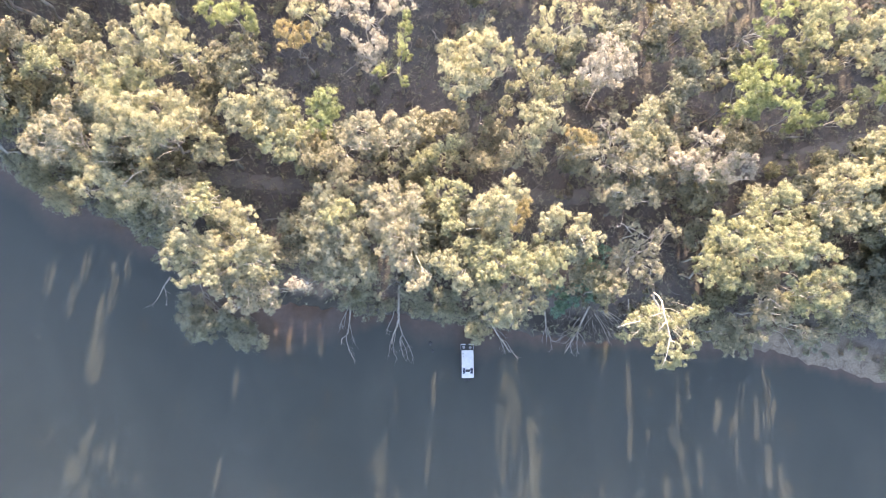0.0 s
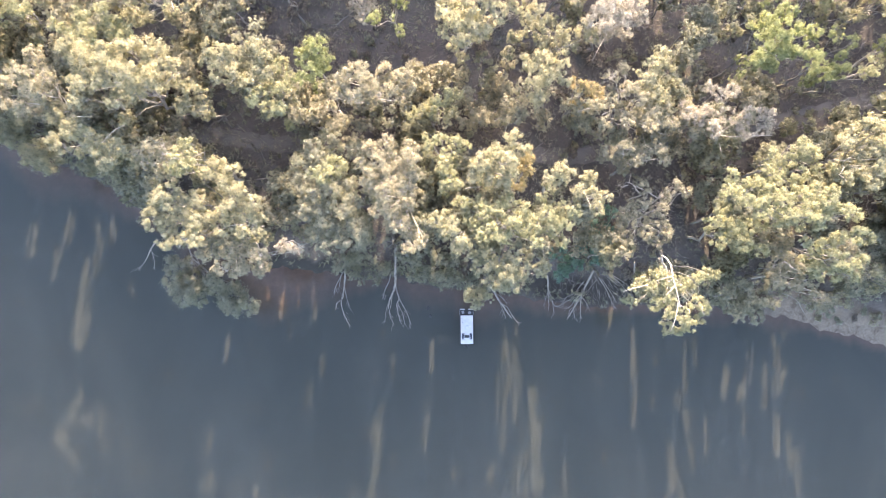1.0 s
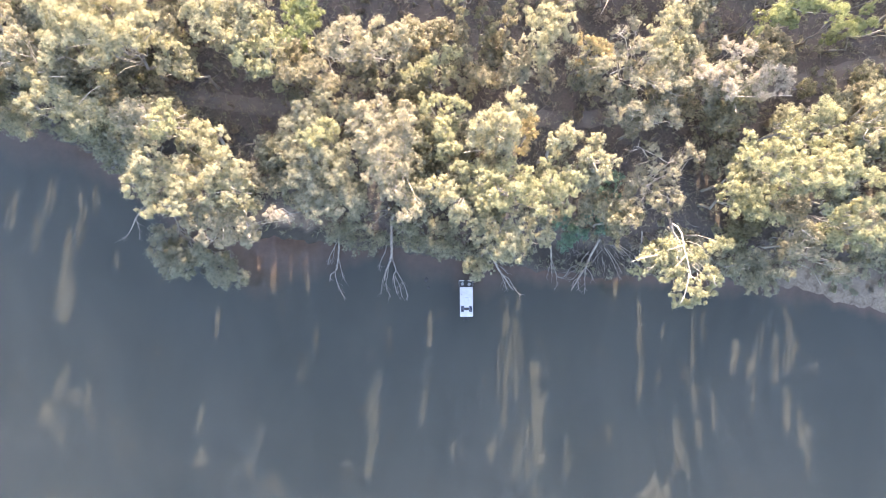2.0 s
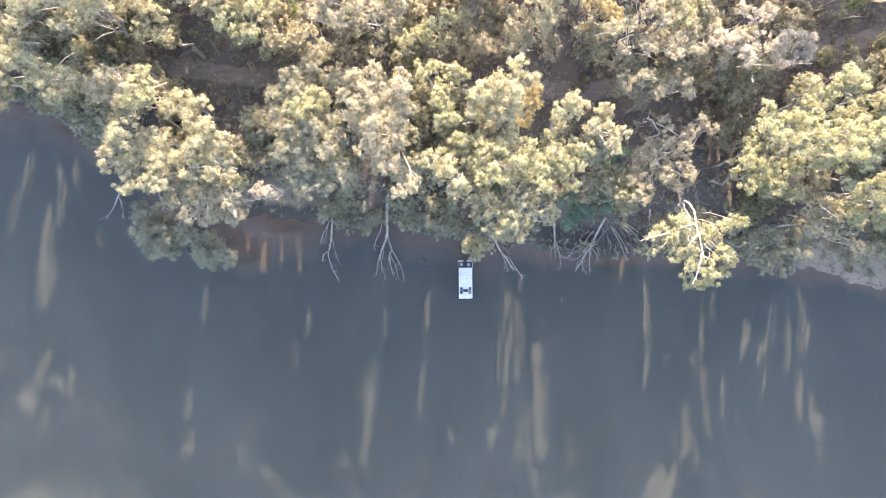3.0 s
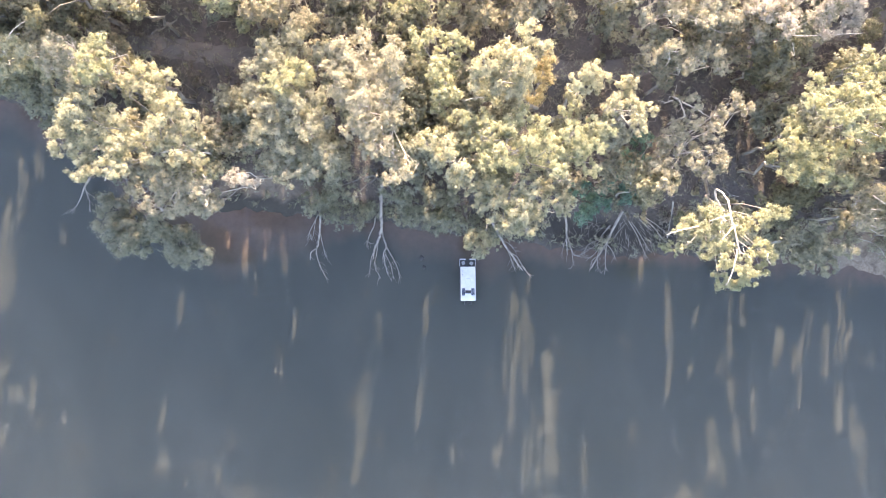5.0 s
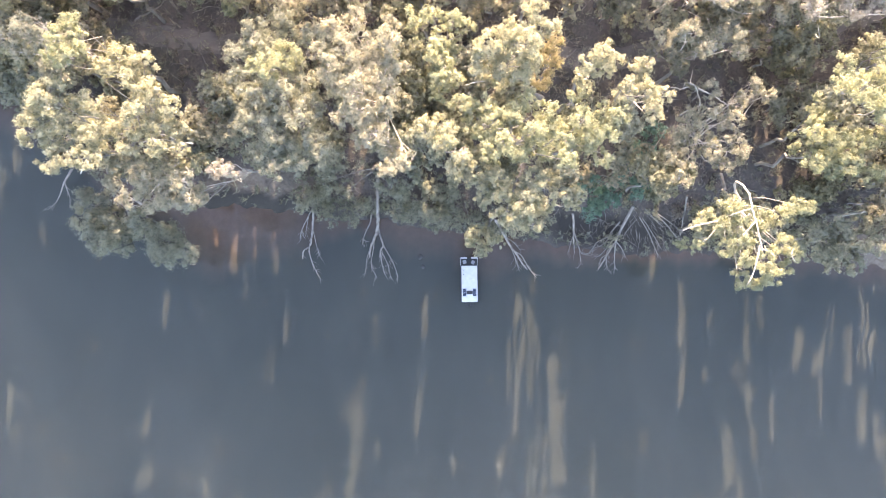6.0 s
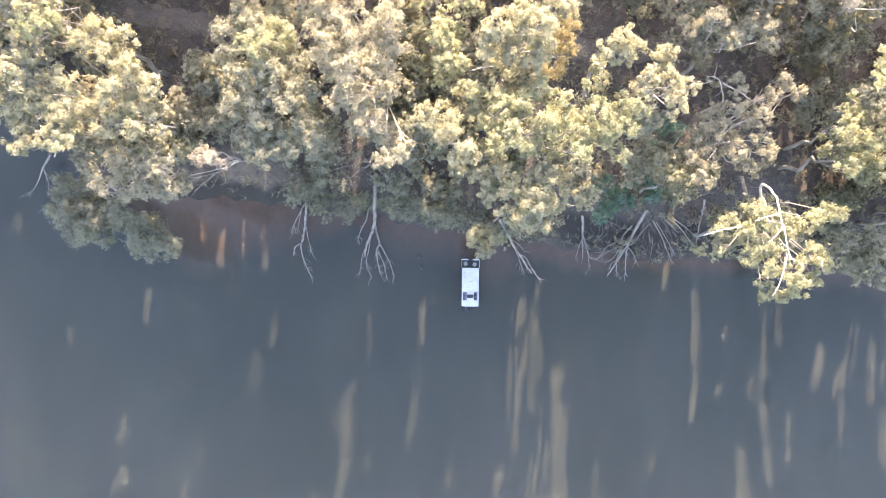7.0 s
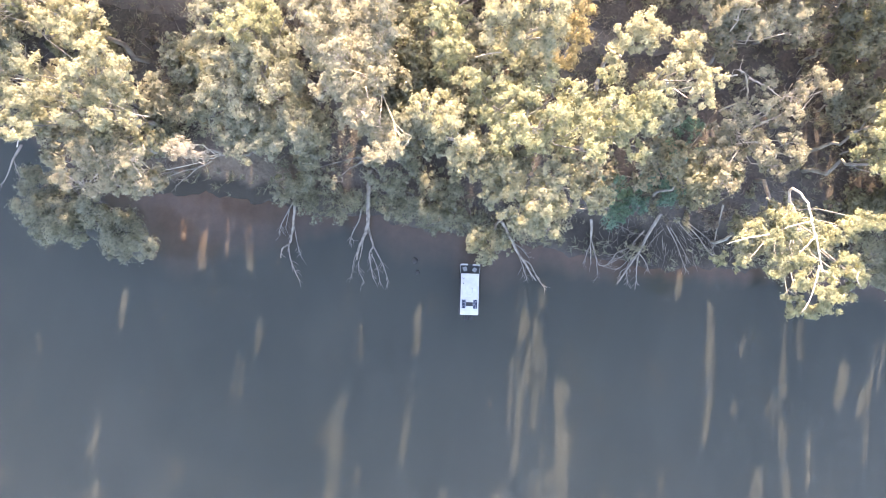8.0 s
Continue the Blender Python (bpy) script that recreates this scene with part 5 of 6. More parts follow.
for k in range(66):
    x, y = -142 + 284 * ((k * 0.618034) % 1), 92 + 44 * ((k * 0.381 + 0.13) % 1)
    if 99 < y < 109 and abs(((x + 60) + 20) % 40 - 20) < 3:
        continue
    back_tree(k, x, y, 137 * k % 360)
# more of it past both sides of the view, added for shade
for k in range(26):
    side = -1 if k % 2 else 1
    x, y = side * (103 + 28 * ((k * 0.618) % 1)), 12 + 86 * ((k * 0.37) % 1)
    if inland(x, y) > 6:
        back_tree(k, x, y, 97 * k % 360)


def shrub(label, leaf, r, tall):
    tree = thing("shrub", (0, 0, 0), label, "shrub", "understorey shrubs")
    heads = np.array([(RNG.normal() * r * 0.6, RNG.normal() * r * 0.6, tall * RNG.uniform(0.4, 0.95), r * RNG.uniform(0.4, 0.65)) for _ in range(6)])
    g = Geo()
    for x, y, z, q in heads:
        g.tube(bent((0.1 * x, 0.1 * y, -0.1), (x, y, z), 0.05, 4), (0.06, 0.05, 0.04, 0.02), 4, False)
    leaves, faces, _ = foliage(heads, 110, 1.5)
    part("stalk", g.mesh("stalk", DEAD), tree)
    part("crown", leaf_mesh("crown", leaves, faces, 0.30, LEAF[leaf], (0, 0, 0)), tree)
    return tree


SHRUBS = [shrub("low olive-green shrub on the forest floor", "olive", 1.1, 2.6), shrub("grey-green bush on the forest floor", "grey", 1.3, 3.2),
          shrub("dry tan bush on the forest floor", "tan", 1.0, 2.0), shrub("withered brown bush in leaf litter", "brown", 1.0, 1.7),
          shrub("tall grey-green bush under the gums", "grey", 1.5, 4.6), shrub("dry brown scrub under the gums", "brown", 1.4, 2.6)]
starts = [(-30, 24), (-12, 24), (6, 22), (28, 22), (52, 22), (70, 24)]
for ob, (x, y) in zip(SHRUBS, starts):
    ob.location = (x, y, float(ground_z(x, y)))
count = 0
while count < 294:
    x, y = RNG.uniform(-106, 106), RNG.uniform(8, 96)
    if inland(x, y) < 2.0 or not clear_of(x, y, -1.5) or in_gap(x, y, 4.0, 1.3):
        continue
    copy_thing(SHRUBS[count % 6], pose(x, y, float(ground_z(x, y)) - 0.05, 0, 0, float(RNG.uniform(0, 360))))
    count += 1

# bushes that hang over the cut edge of the bank
BANK = [shrub("grey-green bush hanging over the cut river bank", "grey", 1.5, 2.6), shrub("olive bush at the edge of the river bank", "olive", 1.3, 2.2),
        shrub("dry tan bush at the edge of the river bank", "tan", 1.1, 1.6), shrub("spreading grey-green bush on the river bank", "grey", 1.9, 3.0)]
for ob, x in zip(BANK, (-24, -4, 9, -50)):
    ob.name, ob["group"] = "bank_bush", "bushes on the bank"
    y = float(np.interp(x, SHORE_X, SHORE_Y)) + 2.5
    ob.location = (x, y, float(ground_z(x, y)))
count = 0
while count < 52:
    x = RNG.uniform(-100, 62)
    if -46 < x < -25 or -15.5 < x < -7 or 13 < x < 41:
        continue
    y = float(np.interp(x, SHORE_X, SHORE_Y)) + RNG.uniform(0.9, 5.5)
    if in_gap(x, y, 4.0, 1.5):
        continue
    copy_thing(BANK[count % 4], pose(x, y, float(ground_z(x, y)) - 0.1, 0, 0, float(RNG.uniform(0, 360))))
    count += 1


DRY = [shrub("withered low brown bush in leaf litter", "brown", 0.9, 1.3), shrub("dry tan low bush in leaf litter", "tan", 0.8, 1.2), shrub("dull grey-green low bush", "grey", 0.9, 1.5)]
for ob, (x, y) in zip(DRY, ((-20, 60), (-36, 36), (60, 60))):
    ob.name, ob["group"] = "low_bush", "low bushes on the forest floor"
    ob.location = (x, y, float(ground_z(x, y)))
count = 0
while count < 285:
    x, y = RNG.uniform(-106, 106), RNG.uniform(16, 100)
    if inland(x, y) < 6:
        continue
    copy_thing(DRY[count % 3], pose(x, y, float(ground_z(x, y)) - 0.05, 0, 0, float(RNG.uniform(0, 360))))
    count += 1


# drift wood and scrub on the sand
for k in range(34):
    x = 60 + 1.3 * k + RNG.uniform(-1, 1)
    y = float(np.interp(x, SHORE_X, SHORE_Y)) + RNG.uniform(2.0, 9) ** (1.0 if k % 3 else 0.7)
    copy_thing((DRY + BANK)[(0, 3, 2, 5, 1)[k % 5]], pose(x, y, float(ground_z(x, y)) - 0.05, 0, 0, float(RNG.uniform(0, 360))))


def scatter_blades(name, label, mat, places, blades, tall, lean):
    """Tufts of grass as one mesh of narrow blades."""
    n = len(places) * blades
    c = np.repeat(places, blades, 0) + RNG.normal(size=(n, 3)) * (0.16, 0.16, 0)
    a = RNG.uniform(0, 2 * math.pi, n)
    h = tall * RNG.uniform(0.5, 1.3, n)
    tip = c + np.stack([np.cos(a) * h * lean, np.sin(a) * h * lean, h], -1)
    side = np.stack([-np.sin(a), np.cos(a), 0 * a], -1) * 0.035
    v = np.stack([c - side, c + side, tip], 1).reshape(-1, 3)
    me = bpy.data.meshes.new(name)
    me.from_pydata(v, [], np.arange(3 * n).reshape(-1, 3).tolist())
    me.materials.append(mat)
    return tagged(new(name, me), label, "grass", kind="stuff")


def forest_places(n, lo, hi):
    x, y = RNG.uniform(-112, 112, 6 * n), RNG.uniform(-4, 104, 6 * n)
    d = inland(x, y)
    if hi < 10:
        y = y - d + RNG.uniform(lo, hi, 6 * n)
        d = inland(x, y)
    ok = (d > lo) & (d < hi) & ((beach(x) < 0.3) | (d > 9)) & ((x < -47) | (x > -24) | (d > 7) | (RNG.random(6 * n) < 0.12)) & ((x < 13) | (x > 44) | (d > 6.5) | (RNG.random(6 * n) < 0.15))
    x, y = x[ok][:n], y[ok][:n]
    return np.stack([x, y, ground_z(x, y)], -1)


scatter_blades("dry_grass", "sparse dry tan grass on the forest floor", LEAF["tan"], forest_places(7000, 3, 100), 9, 0.55, 0.8)
scatter_blades("bank_grass", "olive grass and sedge fringing the river bank", LEAF["grey"], forest_places(1500, 0.3, 3.5), 14, 0.7, 0.9)
scatter_blades("brown_bracken", "withered brown bracken among the trees", LEAF["brown"], forest_places(4200, 4, 100), 12, 0.8, 1.1)


def scrub(name, label, mat, n, leaves_each):
    """Thin scrub that nobody could count: loose clumps of small leaves on the forest floor."""
    at = forest_places(n, 2.5, 100)
    r = RNG.uniform(0.35, 1.0, n)
    c = RNG.normal(size=(n, leaves_each, 3)) * 0.5
    c[..., 2] = np.abs(c[..., 2]) * 1.3
    p = at[:, None] + c * r[:, None, None] + (0, 0, 0.15)
    me = leaf_mesh(name, p.reshape(-1, 3), (c + (0, 0, 0.6)).reshape(-1, 3), 0.26, mat, (0, 0, 0))
    return tagged(new(name, me), label, "scrub", kind="stuff")


scrub("grey_scrub", "thin grey-green scrub over the forest floor", LEAF["grey"], 800, 34)
scrub("dry_scrub", "withered tan scrub over the forest floor", LEAF["tan"], 550, 30)
scrub("dark_scrub", "withered brown scrub over the forest floor", LEAF["brown"], 750, 30)

sticks = Geo()
for x, y, z in forest_places(2600, 2, 100):
    a, long, w = RNG.uniform(0, math.pi), RNG.gamma(2.0, 0.8) + 0.4, RNG.uniform(0.02, 0.07)
    q = np.array((math.cos(a), math.sin(a), RNG.uniform(-0.05, 0.15))) * long
    sticks.tube(bent((x, y, z + 0.08), np.array((x, y, z + 0.1)) + q, 0.0, 4, 0.3), (w, w, w * 0.8, w * 0.4), 4, False)
tagged(new("fallen_sticks", sticks.mesh("fallen_sticks", DEAD)), "grey fallen sticks and bark strewn over leaf litter", "fallen sticks", kind="stuff")

# fallen logs that lie on the open ground
for k, (x, y, long, turn) in enumerate(((-41.0, 34.6, 3.0, 5), (-24, 68, 5, 40), (-33, 60, 4, -20), (37, 29, 4, 70), (-50, 47, 5, 30), (62, 60, 6, 15), (-5, 74, 5, -60), (-58, 43, 6, 60))):
    log = thing("fallen_log", (x, y, float(ground_z(x, y)) + 0.1), "bleached grey log lying on leaf litter", "log", "logs on the forest floor")
    g = Geo()
    q = np.array((math.cos(radians(turn)), math.sin(radians(turn)), 0)) * long / 2
    g.tube(bent(-q, q, 0.0, 6, 0.12), np.linspace(0.2, 0.11, 6), 8)
    part("log", g.mesh("log", DEAD), log)

# ---- dead wood in the shallows ----


def dead_limb(label, base, tip, radius, forks, seed, name="fallen_tree", droop=0.0, whip=1.0):
    """A bleached fallen stem whose top forks into bare boughs and twigs."""
    r = np.random.default_rng(seed)
    base, tip = np.array(base, float), np.array(tip, float)
    root = thing(name, base, label, "fallen tree", "dead trees in the shallows")
    trunk, boughs = Geo(), Geo()
    way = tip - base
    long = np.linalg.norm(way)
    u = np.linspace(0, 1, 9)
    line = base + way * u[:, None] + np.stack([np.sin(u * 7 + seed) * 0.02 * long, 0 * u, 0.03 * long * np.sin(u * math.pi)], -1) * np.sin(u * math.pi)[:, None]
    trunk.tube(line - base, radius * (1 - 0.8 * u), 7)

    def fork(start, heading, length, w, depth):
        k = 5
        pts = [start]
        for _ in range(k - 1):
            heading = heading + r.normal(size=3) * (0.22, 0.16, 0.10)
            heading /= np.linalg.norm(heading)
            q = pts[-1] + heading * length / (k - 1)
            q[2] = max(q[2], 0.02 + 0.03 * r.random())
            pts.append(q)
        pts = np.array(pts)
        boughs.tube(pts - base, np.linspace(w, w * 0.35, k), 5 if depth else 4, False)
        if depth:
            for _ in range(4):
                i = int(r.integers(1, k))
                turn = r.choice((-1, 1)) * r.uniform(0.25, 0.6)
                h = np.array((heading[0] * math.cos(turn) - heading[1] * math.sin(turn), heading[0] * math.sin(turn) + heading[1] * math.cos(turn), heading[2] - 0.12))
                fork(pts[i], h / np.linalg.norm(h), length * r.uniform(0.4, 0.65), w * 0.5, depth - 1)

    for i in range(forks):
        s = 0.35 + 0.6 * i / max(1, forks - 1)
        start = base + way * s
        j = min(int(s * 8), 7)
        start = line[j] + (line[j + 1] - line[j]) * (s * 8 - j)
        turn = (-1 if i % 2 else 1) * r.uniform(0.14, 0.42)
        h = way / long
        h = np.array((h[0] * math.cos(turn) - h[1] * math.sin(turn), h[0] * math.sin(turn) + h[1] * math.cos(turn), h[2] * 0.8 - droop))
        fork(start, h / np.linalg.norm(h), whip * long * r.uniform(0.28, 0.42) * (1.15 - 0.4 * s), radius * 0.42 * (1.2 - s * 0.6), 2)
    part("trunk", trunk.mesh("trunk", DEAD), root)
    tagged(part("branchwork", boughs.mesh("branchwork", DEAD), root), kind="stuff")
    return root


def dead_tree(label, lines, seed):
    """A bare fallen tree: stem first, then its boughs, each with a few fine twigs."""
    r = np.random.default_rng(seed)
    foot = np.array(lines[0][1][0], float)
    root = thing("fallen_tree", foot, label, "fallen tree", "dead trees in the shallows")
    twigs = Geo()
    for n, (radius, line) in enumerate(lines):
        line = np.array(line, float)
        u = np.linspace(0, len(line) - 1, 5 * len(line))
        i = np.minimum(u.astype(int), len(line) - 2)
        f = u - i
        prev, after = line[np.maximum(i - 1, 0)], line[np.minimum(i + 2, len(line) - 1)]
        a, c = line[i], line[i + 1]
        f = f[:, None]
        bends = a + 0.5 * f * (c - prev + f * (2 * prev - 5 * a + 4 * c - after + f * (3 * (a - c) + after - prev)))
        bends += r.normal(size=bends.shape) * radius * 0.12
        bends[:, 2] = np.maximum(bends[:, 2], ground_z(bends[:, 0], bends[:, 1]) + radius * 0.7)
        g = Geo()
        g.tube(bends - foot, radius * np.linspace(1, 0.3, len(u)) ** 0.8, 8 if n == 0 else 6)
        part("trunk" if n == 0 else "bough", g.mesh("trunk", DEAD), root)
        reach = np.linalg.norm(line[-1] - line[0])
        for k in range(int(4 + 1.4 * reach) if n else 5):
            p = bends[int(r.integers(len(u) // 2, len(u)))]
            way = line[-1] - line[-2]
            way = way / np.linalg.norm(way) + r.normal(size=3) * (0.55, 0.45, 0.1)
            way[2] = min(way[2], 0.05)
            end = p + way / np.linalg.norm(way) * r.uniform(0.4, 1.5)
            end[2] = max(end[2], 0.03, float(ground_z(end[0], end[1])) + 0.05)
            mid = (p + end) / 2 + r.normal(size=3) * (0.12, 0.12, 0.03)
            w = min(0.045, radius * 0.35)
            twigs.tube(np.array((p, mid, end)) - foot, (w, w * 0.7, w * 0.3), 4, False)
    tagged(part("twigwork", twigs.mesh("twigwork", DEAD), root), kind="stuff")
    return root


dead_tree("slim bleached dead tree leaning from the bank into the water", [(0.22, [(-24.45, 18.43, 3.00), (-24.71, 15.98, 2.29), (-24.88, 13.64, 1.66), (-25.20, 11.52, 1.12), (-25.66, 9.68, 0.68), (-26.77, 8.86, 0.36), (-27.02, 7.49, 0.20)]), (0.12, [(-25.66, 10.09, 0.40), (-25.90, 8.88, 0.29), (-25.56, 7.11, 0.20), (-24.97, 5.67, 0.13), (-24.30, 4.32, 0.10)]), (0.09, [(-25.12, 12.11, 0.50), (-24.72, 9.71, 0.23), (-24.14, 7.71, 0.10)]), (0.1, [(-25.19, 15.43, 1.20), (-26.21, 13.68, 0.77), (-27.06, 12.07, 0.46), (-27.31, 10.86, 0.30)]), (0.07, [(-25.62, 14.87, 1.00), (-26.17, 12.73, 0.53), (-26.36, 11.69, 0.30)])], 3)
dead_tree("thick bleached dead tree lying from the bank into the shallows", [(0.36, [(-14.19, 20.01, 3.20), (-14.38, 18.12, 2.56), (-14.48, 15.81, 1.97), (-14.57, 13.46, 1.45), (-14.68, 12.05, 1.01), (-15.25, 10.53, 0.65), (-15.97, 8.92, 0.38), (-16.12, 7.47, 0.25)]), (0.17, [(-14.67, 12.47, 0.50), (-14.24, 10.72, 0.38), (-13.90, 9.44, 0.28), (-14.37, 8.31, 0.19), (-14.10, 6.30, 0.13), (-13.83, 4.94, 0.10)]), (0.13, [(-13.91, 9.60, 0.30), (-13.24, 8.33, 0.20), (-12.41, 6.74, 0.13), (-11.64, 4.58, 0.10)]), (0.15, [(-14.64, 15.46, 1.30), (-15.54, 14.52, 0.89), (-15.88, 13.09, 0.56), (-16.84, 11.31, 0.32), (-17.22, 9.70, 0.20)]), (0.1, [(-15.29, 10.54, 0.30), (-15.51, 8.69, 0.20), (-15.95, 6.26, 0.13), (-15.02, 4.27, 0.10)]), (0.1, [(-14.12, 8.31, 0.30), (-13.20, 6.32, 0.17), (-12.85, 4.47, 0.10)]), (0.08, [(-15.98, 8.92, 0.30), (-16.61, 7.30, 0.17), (-16.89, 5.03, 0.10)])], 4)
dead_tree("dead forked bough dipping into the water beside the boat", [(0.24, [(4.05, 13.14, 4.00), (5.36, 11.04, 2.86), (6.43, 9.19, 1.88), (7.50, 7.71, 1.08), (8.39, 6.36, 0.49), (9.41, 5.01, 0.20)]), (0.13, [(7.36, 7.94, 0.80), (8.45, 7.32, 0.47), (9.48, 5.58, 0.22), (10.57, 3.99, 0.10)]), (0.1, [(6.52, 9.20, 1.00), (7.42, 7.14, 0.40), (8.06, 5.14, 0.10)]), (0.09, [(5.89, 10.29, 1.60), (7.10, 9.54, 0.80), (8.20, 8.36, 0.40)])], 5)
dead_tree("short grey dead stem at the water's edge", [(0.22, [(16.48, 13.76, 2.80), (16.78, 12.48, 1.84), (16.89, 11.32, 1.06), (16.96, 9.98, 0.48), (17.14, 7.58, 0.20)]), (0.12, [(17.01, 10.93, 0.90), (17.78, 8.39, 0.52), (18.42, 7.36, 0.24), (19.65, 7.55, 0.10)]), (0.09, [(17.81, 8.39, 0.40), (18.16, 5.75, 0.10)]), (0.08, [(16.96, 10.53, 0.80), (16.45, 8.93, 0.33), (16.19, 7.96, 0.10)])], 6)
dead_tree("grey fallen tree with a fan of bare boughs in the shallows", [(0.27, [(26.13, 14.73, 2.80), (25.27, 13.03, 2.12), (24.46, 11.22, 1.51), (23.85, 9.63, 0.99), (23.19, 8.50, 0.57), (21.72, 6.07, 0.25), (20.90, 4.76, 0.10)]), (0.14, [(24.32, 12.41, 1.40), (23.04, 10.89, 0.96), (22.68, 10.09, 0.60), (20.85, 9.26, 0.33), (20.10, 8.20, 0.20)]), (0.13, [(23.90, 9.87, 0.80), (23.60, 7.47, 0.33), (23.62, 5.06, 0.10)]), (0.12, [(23.73, 9.31, 0.60), (24.64, 8.29, 0.26), (25.27, 7.10, 0.10)]), (0.12, [(23.08, 8.50, 0.40), (22.28, 7.28, 0.20), (22.34, 4.87, 0.10)]), (0.1, [(23.25, 10.66, 0.80), (21.81, 8.88, 0.33), (20.52, 8.37, 0.10)]), (0.08, [(22.41, 7.21, 0.30), (21.49, 6.62, 0.17), (21.13, 5.65, 0.10)]), (0.08, [(24.21, 10.68, 0.50), (23.02, 9.06, 0.31), (21.64, 7.43, 0.17), (20.71, 6.77, 0.10)]), (0.08, [(24.79, 11.63, 1.20), (23.49, 11.94, 0.73), (21.96, 11.76, 0.50)])], 7)
dead_tree("thin grey dead brush fallen down the bank", [(0.1, [(27.99, 14.39, 2.60), (29.77, 12.76, 1.39), (31.35, 11.38, 0.80)]), (0.11, [(29.09, 13.87, 2.60), (31.48, 12.00, 1.50), (33.24, 10.06, 0.70), (34.77, 8.50, 0.30)]), (0.1, [(30.19, 13.35, 2.40), (32.17, 12.25, 1.33), (33.98, 10.87, 0.80)]), (0.1, [(27.19, 13.07, 2.00), (28.78, 10.76, 1.14), (29.74, 8.80, 0.51), (30.52, 7.05, 0.20)]), (0.08, [(27.67, 12.93, 2.00), (29.60, 10.39, 0.86), (31.03, 8.02, 0.30)]), (0.07, [(18.56, 12.51, 2.00), (20.76, 12.99, 1.06), (22.72, 12.09, 0.60)]), (0.07, [(26.94, 12.69, 1.60), (26.00, 11.51, 0.86), (25.33, 10.55, 0.50)])], 8)
dead_tree("grey leaning dead stem on the bank", [(0.17, [(33.97, 16.00, 4.50), (34.29, 14.35, 2.83), (34.27, 12.44, 1.60), (34.07, 10.08, 1.00)]), (0.07, [(34.00, 13.55, 3.00), (33.48, 13.04, 1.99), (33.05, 12.42, 1.50)])], 9)
dead_tree("bleached grey fallen branches lying along the bank", [(0.14, [(-36.06, 20.73, 3.40), (-38.26, 19.85, 2.70), (-40.45, 19.41, 2.13), (-43.38, 18.21, 1.71), (-45.20, 17.24, 1.50)]), (0.1, [(-38.07, 19.78, 3.20), (-40.08, 18.48, 1.99), (-41.73, 17.32, 1.40)]), (0.08, [(-40.49, 19.14, 3.00), (-42.35, 19.19, 2.33), (-44.07, 18.80, 2.00)])], 10)
dead_limb("bleached dead branch poking out over the river", (-63.2, 22.6, 2.4), (-67.2, 17.4, 0.05), 0.20, 2, 34)


def brushwood(x0, x1, count, seed):
    """A tangle of thin grey sticks washed against the bank."""
    r = np.random.default_rng(seed)
    foot = np.array(((x0 + x1) / 2, float(np.interp((x0 + x1) / 2, SHORE_X, SHORE_Y)) + 3, 1.0))
    root = thing("brushwood", foot, "tangle of thin grey sticks washed against the bank", "brushwood", "dead trees in the shallows")
    g = Geo()
    for _ in range(count):
        x = r.uniform(x0, x1)
        y = float(np.interp(x, SHORE_X, SHORE_Y)) + r.uniform(1.8, 6.5)
        a, long, w = r.normal(-1.3, 0.55), r.gamma(3.0, 0.45) + 0.4, r.uniform(0.014, 0.038)
        p = np.array((x, y, max(0.0, float(ground_z(x, y))) + r.uniform(0.1, 0.6)))
        q = p + np.array((math.cos(a), math.sin(a), 0)) * long
        q[2] = max(0.02, float(ground_z(q[0], q[1])) + 0.05)
        m = (p + q) / 2 + r.normal(size=3) * (0.18, 0.12, 0.05) * long / 2
        g.tube(np.array((p, m, q)) - foot, (w, w * 0.8, w * 0.35), 4, False)
    tagged(part("twigwork", g.mesh("twigwork", DEAD), root), kind="stuff")


brushwood(17.0, 25.0, 34, 21)
brushwood(25.0, 33.0, 70, 22)
brushwood(33.0, 42.0, 55, 23)
brushwood(-48.0, -40.0, 40, 24)
brushwood(48.0, 58.0, 40, 25)


def standing_snag(label, foot, lines):
    root = thing("dead_tree", foot, label, "dead tree", "dead trees on the bank")
    twigs = Geo()
    for radius, line in lines:
        bends = np.array(line, float)
        for _ in range(3):
            bends = np.concatenate([bends[:1], np.stack([bends[:-1] * 0.75 + bends[1:] * 0.25, bends[:-1] * 0.25 + bends[1:] * 0.75], 1).reshape(-1, 3), bends[-1:]])
        bends = bends[::2] + RNG.normal(size=bends[::2].shape) * radius * 0.35
        g = Geo()
        g.tube(bends - np.array(foot), 0.75 * radius * np.linspace(1, 0.3, len(bends)), 7)
        part("bough", g.mesh("bough", PALE_BARK), root)
        for p in bends[len(bends) // 2::2]:
            q = p + RNG.normal(size=3) * (0.9, 0.7, 0.5)
            twigs.tube(bent(p, q, 0.0, 4, 0.4) - np.array(foot), (0.04, 0.03, 0.025, 0.015), 4, False)
    tagged(part("twigwork", twigs.mesh("twigwork", PALE_BARK), root), kind="stuff")
    return root


standing_snag("bleached white dead tree with broken top", (33.7, 28.9, 3.2), [(0.2, [(33.7, 28.9, 3.2), (33.4, 28.3, 13.0), (30.6, 28.5, 19.0), (29.1, 29.2, 21.5), (28.2, 29.3, 22.0)]), (0.17, [(30.2, 29.0, 20.0), (31.3, 28.3, 20.5), (32.6, 27.5, 20.5), (34.1, 26.6, 20.0)]), (0.12, [(28.5, 29.0, 21.0), (27.3, 28.6, 21.0)])])
